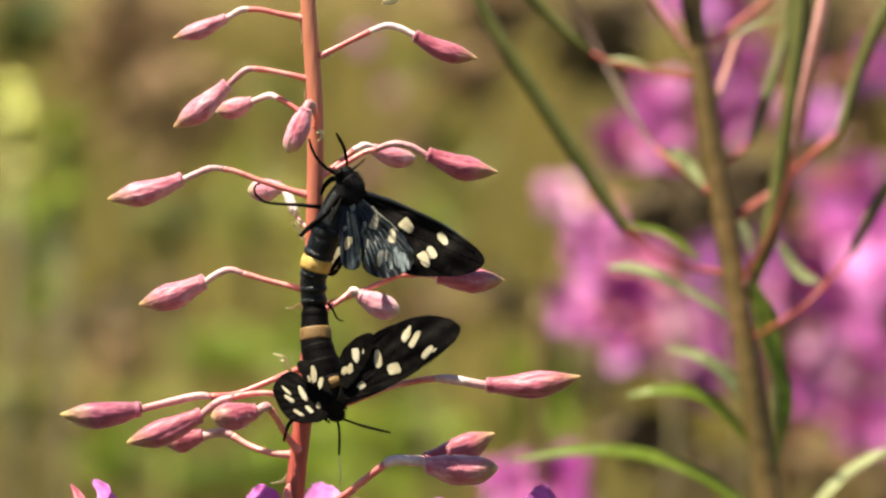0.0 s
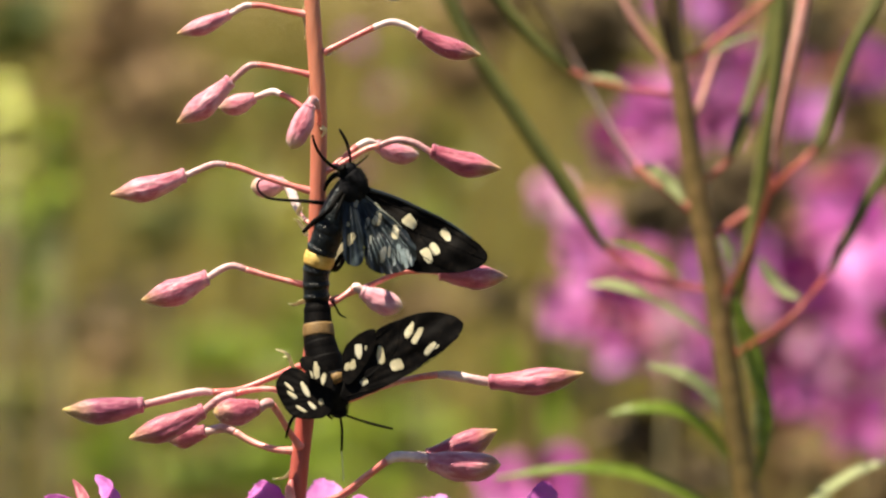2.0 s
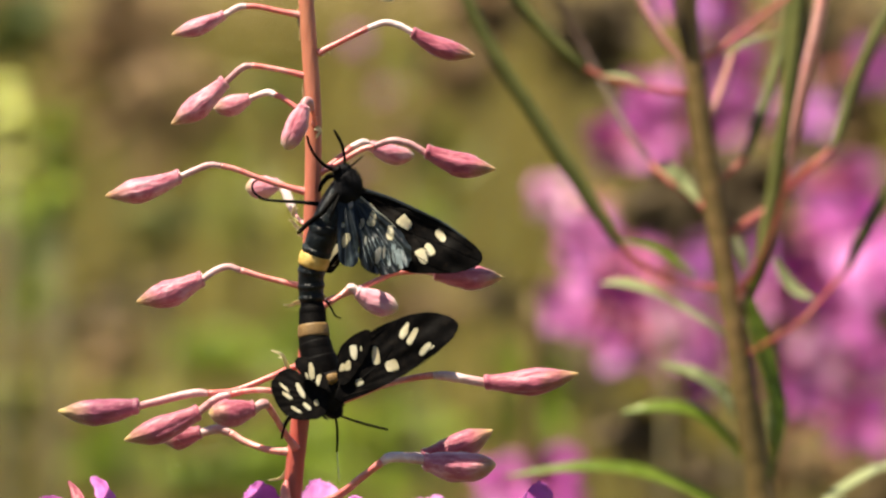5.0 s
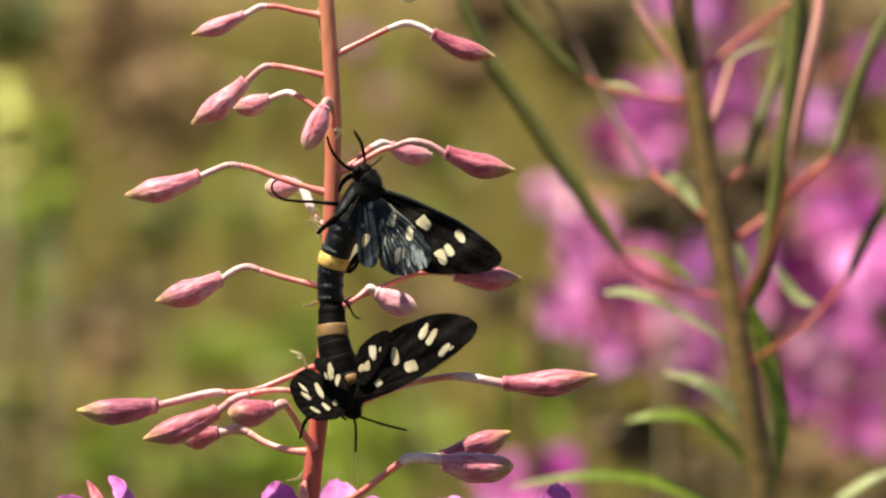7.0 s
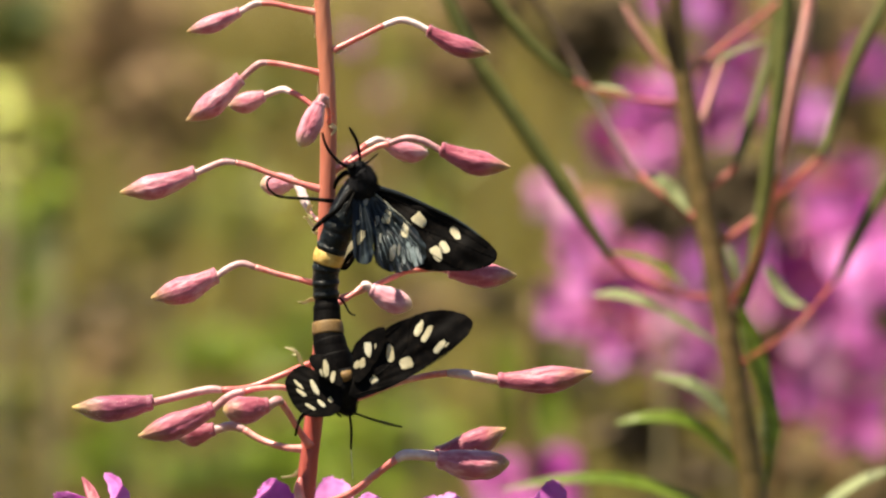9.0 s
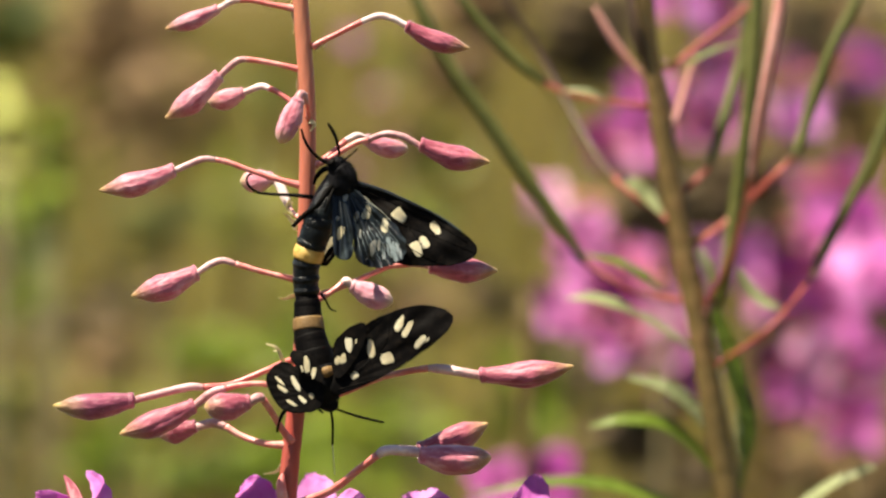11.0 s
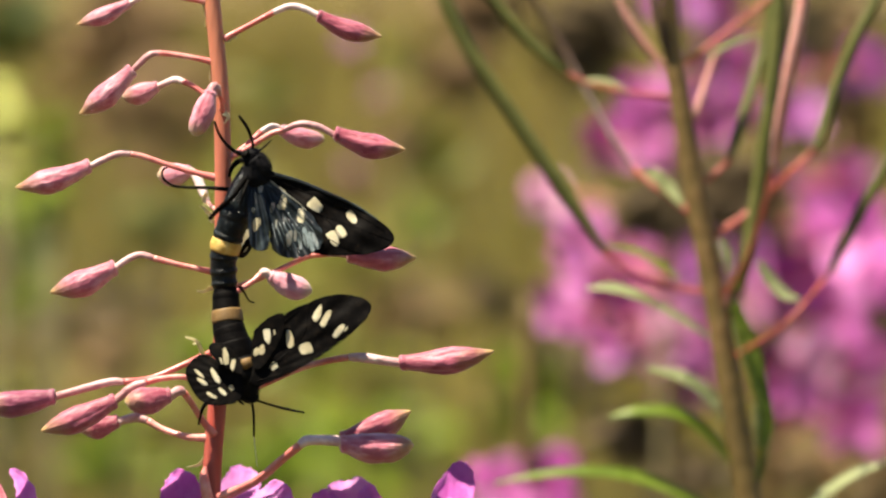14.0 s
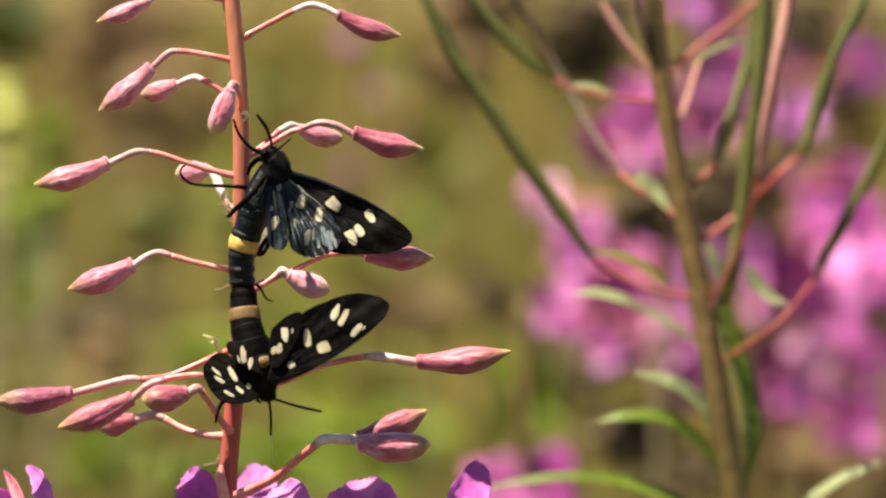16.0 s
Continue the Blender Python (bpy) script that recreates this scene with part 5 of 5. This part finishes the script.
herb(-134.8, 8.4, 900, 21, 23, 34, M_HERB, M_HERB_STEM, "green leafy meadow herb", 143, (9, 17), basking=0.1)
herb(-113.6, 29.8, 800, 13, 25, 22, M_HERB, M_HERB_STEM, "green leafy meadow herb", 144, (8, 16), basking=0.15)
herb(-154.0, 80.9, 1100, 25, 31, 34, M_HERB_DEEP, M_HERB_STEM, "deep green leafy meadow herb", 145, (12, 22), basking=0.15)
herb(-131.6, 76.0, 1250, 48, 68, 64, M_DRY, M_HERB_STEM, "dry tan-brown meadow herb", 146, (12, 24), basking=0.2)
herb(-90.8, 49.2, 1000, 33, 47, 44, M_DRY, M_HERB_STEM, "dry tan-brown meadow herb", 147, (9, 18), basking=0.2)
herb(-137.6, 105.5, 1500, 52, 31, 30, M_DRY, M_HERB_STEM, "dry tan-brown meadow herb", 148, (14, 26), basking=0.2)
herb(-138.8, -16.5, 1000, 21, 29, 14, M_HERB, M_HERB_STEM, "green leafy meadow herb", 149, (10, 18), basking=0.1)
herb(-98.0, -16.0, 900, 20, 18, 14, M_DARK_GAP, M_HERB_STEM, "dark brown meadow herb for shaded and brown gaps", 150, (9, 16), basking=0.2)
herb(-92.3, 5.7, 1000, 25, 23, 16, M_HERB_MID, M_HERB_STEM, "grey-green leafy meadow herb", 151, (9, 18), basking=0.4)
herb(-135.7, -27.0, 1100, 25, 25, 13, M_DARK_GAP, M_HERB_STEM, "dark brown meadow herb for shaded and brown gaps", 152, (10, 20), basking=0.2)
herb(-129.3, -45.7, 1250, 29, 22, 16, M_DRY, M_HERB_STEM, "dry tan-brown meadow herb", 153, (12, 22), basking=0.2)
herb(-83.9, -41.3, 1150, 41, 15, 34, M_HERB, M_HERB_STEM, "green leafy meadow herb", 154, (12, 22), basking=0.7)
herb(-88.1, 20.2, 1400, 47, 44, 26, M_HERB_OLIVE, M_HERB_STEM, "olive-green leafy meadow herb", 155, (14, 28), basking=0.2)
herb(-113.3, -72.7, 1000, 21, 25, 36, M_HERB, M_HERB_STEM, "green leafy meadow herb", 156, (10, 20), basking=0.55)
herb(-85.9, -78.6, 1000, 17, 17, 30, M_HERB, M_HERB_STEM, "green leafy meadow herb", 157, (10, 20), basking=0.6)
herb(-142.0, -67.2, 1100, 25, 20, 20, M_DRY, M_HERB_STEM, "dry tan-brown meadow herb", 158, (10, 20), basking=0.2)
herb(-136.6, -53.7, 900, 16, 23, 28, M_HERB_OLIVE, M_HERB_STEM, "olive-green leafy meadow herb", 159, (9, 18), basking=0.3)
herb(-113.2, -66.6, 1200, 28, 24, 18, M_HERB_OLIVE, M_HERB_STEM, "olive-green leafy meadow herb", 160, (12, 22), basking=0.3)
herb(-55.5, -75.6, 950, 28, 22, 34, M_HERB, M_HERB_STEM, "green leafy meadow herb", 161, (10, 20), basking=0.4)
herb(-42.8, -75.4, 1150, 43, 32, 44, M_HERB, M_HERB_STEM, "green leafy meadow herb", 162, (12, 24), basking=0.35)
herb(-13.2, -75.2, 1100, 39, 31, 40, M_HERB, M_HERB_STEM, "green leafy meadow herb", 163, (12, 24), basking=0.3)
herb(-24.1, -83.1, 1000, 23, 15, 24, M_HERB, M_HERB_STEM, "green leafy meadow herb", 164, (10, 20), basking=0.5)
herb(-37.2, -14.3, 1350, 53, 46, 44, M_HERB_OLIVE, M_HERB_STEM, "olive-green leafy meadow herb", 165, (14, 28), basking=0.25)
herb(-3.5, -23.3, 1000, 25, 23, 20, M_DRY, M_HERB_STEM, "dry tan-brown meadow herb", 166, (9, 18), basking=0.2)
herb(-31.5, -56.2, 1450, 48, 35, 24, M_HERB_OLIVE, M_HERB_STEM, "olive-green leafy meadow herb", 167, (14, 28), basking=0.2)
herb(-60.4, 54.1, 1000, 17, 17, 10, M_HERB_OLIVE, M_HERB_STEM, "olive-green leafy meadow herb", 168, (9, 17), basking=0.3)
herb(-57.4, -42.3, 1300, 37, 28, 18, M_HERB, M_HERB_STEM, "green leafy meadow herb", 169, (12, 24), basking=0.4)
herb(-11.57, 62.93, 1000, 20, 16, 9, M_HERB_OLIVE, M_HERB_STEM, "olive-green leafy meadow herb", 94, (9, 17))
herb(-9.61, 39.41, 1000, 18, 16, 8, M_DRY, M_HERB_STEM, "dry tan-brown meadow herb", 95, (9, 17))
herb(-2.74, 8.04, 1000, 18, 16, 10, M_HERB, M_HERB_STEM, "green leafy meadow herb", 96, (9, 17), basking=0.6)
herb(8.51, 73.48, 1300, 36, 24, 30, M_DRY, M_HERB_STEM, "dry tan-brown meadow herb", 59)
herb(18.82, 82.54, 1000, 30, 22, 34, M_DRY, M_HERB_STEM, "dry tan-brown meadow herb", 82, (12, 24))
herb(1.34, 34.77, 1200, 26, 24, 30, M_HERB_OLIVE, M_HERB_STEM, "olive-green leafy meadow herb", 60, (12, 24))
# dark herbs added here to paint the shade between the flowers
herb(45.23, 58.53, 640, 17, 15, 60, M_DARK_GAP, M_HERB_STEM, "dark brown meadow herb for shaded and brown gaps", 66, (8, 16))
herb(46.98, 8.49, 400, 17, 11, 90, M_DARK_GAP, M_HERB_STEM, "dark brown meadow herb for shaded and brown gaps", 67, (6, 11))
herb(44.98, -40.94, 440, 19, 10, 56, M_DARK_GAP, M_HERB_STEM, "dark brown meadow herb for shaded and brown gaps", 68, (6, 11))
herb(66.7, 11.5, 480, 20, 14, 110, M_DARK_GAP, M_HERB_STEM, "dark brown meadow herb for shaded and brown gaps", 69, (8, 14))
herb(89.92, 30.29, 560, 6, 13, 20, M_DARK_GAP, M_HERB_STEM, "dark brown meadow herb for shaded and brown gaps", 83, (6, 12))
herb(95.19, 5.95, 620, 14, 12, 24, M_DRY, M_HERB_STEM, "dry tan-brown meadow herb", 84, (8, 16))
herb(99.3, 34.0, 540, 9, 42, 44, M_DRY, M_HERB_STEM, "dry tan-brown meadow herb", 85, (7, 14))
herb(71.06, -63.74, 700, 26, 12, 26, M_DARK_GAP, M_HERB_STEM, "dark brown meadow herb for shaded and brown gaps", 70, (8, 18))
herb(24.3, -16.55, 1100, 24, 24, 14, M_DARK_GAP, M_HERB_STEM, "dark brown meadow herb for shaded and brown gaps", 88, (12, 22))
herb(48.0, -48.0, 1100, 36, 32, 34, M_DARK_GAP, M_HERB_STEM, "dark brown meadow herb for shaded and brown gaps", 89, (12, 22))
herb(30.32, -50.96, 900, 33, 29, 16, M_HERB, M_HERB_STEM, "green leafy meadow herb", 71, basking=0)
herb(120.93, -23.22, 700, 12, 14, 8, M_DARK_GAP, M_HERB_STEM, "dark brown meadow herb for shaded and brown gaps", 72)
herb(47.0, 65.94, 900, 26, 30, 36, M_DARK_GAP, M_HERB_STEM, "dark brown meadow herb for shaded and brown gaps", 76, (12, 24))
herb(141.74, -76.53, 900, 29, 22, 30, M_DRY, M_HERB_STEM, "dry tan-brown meadow herb", 77)
herb(127.12, 69.59, 900, 37, 30, 30, M_DARK_GAP, M_HERB_STEM, "dark brown meadow herb for shaded and brown gaps", 78)
herb(112.72, -65.84, 800, 24, 14, 26, M_DRY, M_HERB_STEM, "dry tan-brown meadow herb", 80, (10, 20))


# ---- sway ----
# seconds, mm to the right, mm up, degrees clockwise
SWAY_FRONT = ((0, 0.00, -0.00, 0.00), (0.5, 0.80, -0.17, 0.15), (1, -0.02, 0.48, -0.14), (1.5, 0.47, 0.27, 0.01), (2, 1.06, 0.39, 0.16), (2.5, 1.41, 0.12, 0.22), (3, 1.41, 0.34, 0.19), (3.5, 1.60, 0.23, 0.18), (4, 0.79, 0.32, 0.08), (4.2, 0.45, 0.30, 0.02), (6.3, 2.25, 0.36, 0.15), (6.5, 3.37, 0.10, 0.41), (7, 2.76, 0.23, 0.29), (7.5, 2.59, 0.51, 0.28), (8, 2.15, 0.43, 0.23), (8.5, 1.60, 0.83, 0.07), (9, 2.41, 0.58, 0.27), (9.2, 1.74, 0.69, 0.10), (11.5, 0.13, 1.18, -0.22), (12, -0.63, 1.30, -0.32), (12.5, -1.62, 1.47, -0.55), (13, -3.00, 1.23, -0.80), (13.5, -3.84, 1.71, -0.91), (14, -8.58, 2.33, -1.64), (14.1, -9.00, 2.36, -1.70), (14.3, -8.02, 2.17, -1.52), (14.5, -4.50, 1.68, -1.00), (14.75, -1.89, 1.61, -0.65), (15, -4.33, 2.04, -0.92), (15.25, -7.09, 1.98, -1.38), (15.5, -5.92, 1.81, -1.22), (15.75, -4.41, 1.86, -1.02), (16, -6.32, 2.42, -1.25))
SWAY_BACK = ((0, 0.00, 0.00, 0.00), (0.5, -4.98, -2.44, -0.53), (0.7, -5.46, -2.75, -0.86), (1, -0.92, -1.81, -0.23), (1.2, 1.23, -0.89, 0.00), (1.5, 2.17, -0.30, 0.18), (2, -1.67, -2.44, -0.40), (2.5, -0.24, -2.09, -0.40), (3, 1.13, -1.14, 0.15), (3.5, -1.50, -2.93, -0.42), (4, -0.53, -2.77, -0.36), (4.2, 0.20, -2.14, 0.16), (6.3, 1.08, -2.55, -0.42), (6.5, 0.27, -2.92, -0.65), (7, 0.59, -3.54, -0.56), (7.5, 0.07, -3.54, -0.79), (8, -1.11, -3.44, -0.80), (8.5, -0.56, -3.75, -0.71), (9, -0.56, -3.93, -0.85), (11.3, -3.83, -4.58, -1.38), (11.5, -3.78, -4.78, -1.36), (12, -4.00, -4.91, -1.35), (12.5, -1.49, -3.40, -0.90), (13, 0.38, -2.91, -0.70), (13.5, -1.35, -3.31, -0.85), (14, -1.10, -3.03, -0.78), (14.5, -1.17, -3.11, -0.86), (15, -5.02, -4.23, -1.52), (15.5, -4.23, -3.78, -1.44), (16, -2.46, -3.88, -1.18))


def swayed(ob, rows, k=1.0):
    base = Matrix.Translation(ROOTS[ob.name]["base"])
    return [(t, LEAN @ pose(x * k * 0.001, 0, z * k * 0.001, 0, a, 0) @ base) for t, x, z, a in rows]


def motions():
    """The breeze rocks both stalks; the moths ride on theirs."""
    for ob in (fireweed, upper, lower):
        walk(ob, swayed(ob, SWAY_FRONT))
    walk(seeding, swayed(seeding, SWAY_BACK))
    # the upper moth slowly tips one antenna forward
    root = mm((-10.56, -4.6, 8.53))
    walk(feeler, [(t, Matrix.Translation(root) @ pose(0, 0, 0, 0, a, 0) @ Matrix.Translation(-root))
                  for t, a in ((0, 0.0), (9, 0.0), (12.5, -1.8), (14, -4.2), (15, -6.5), (16, -6.3))])


motions()
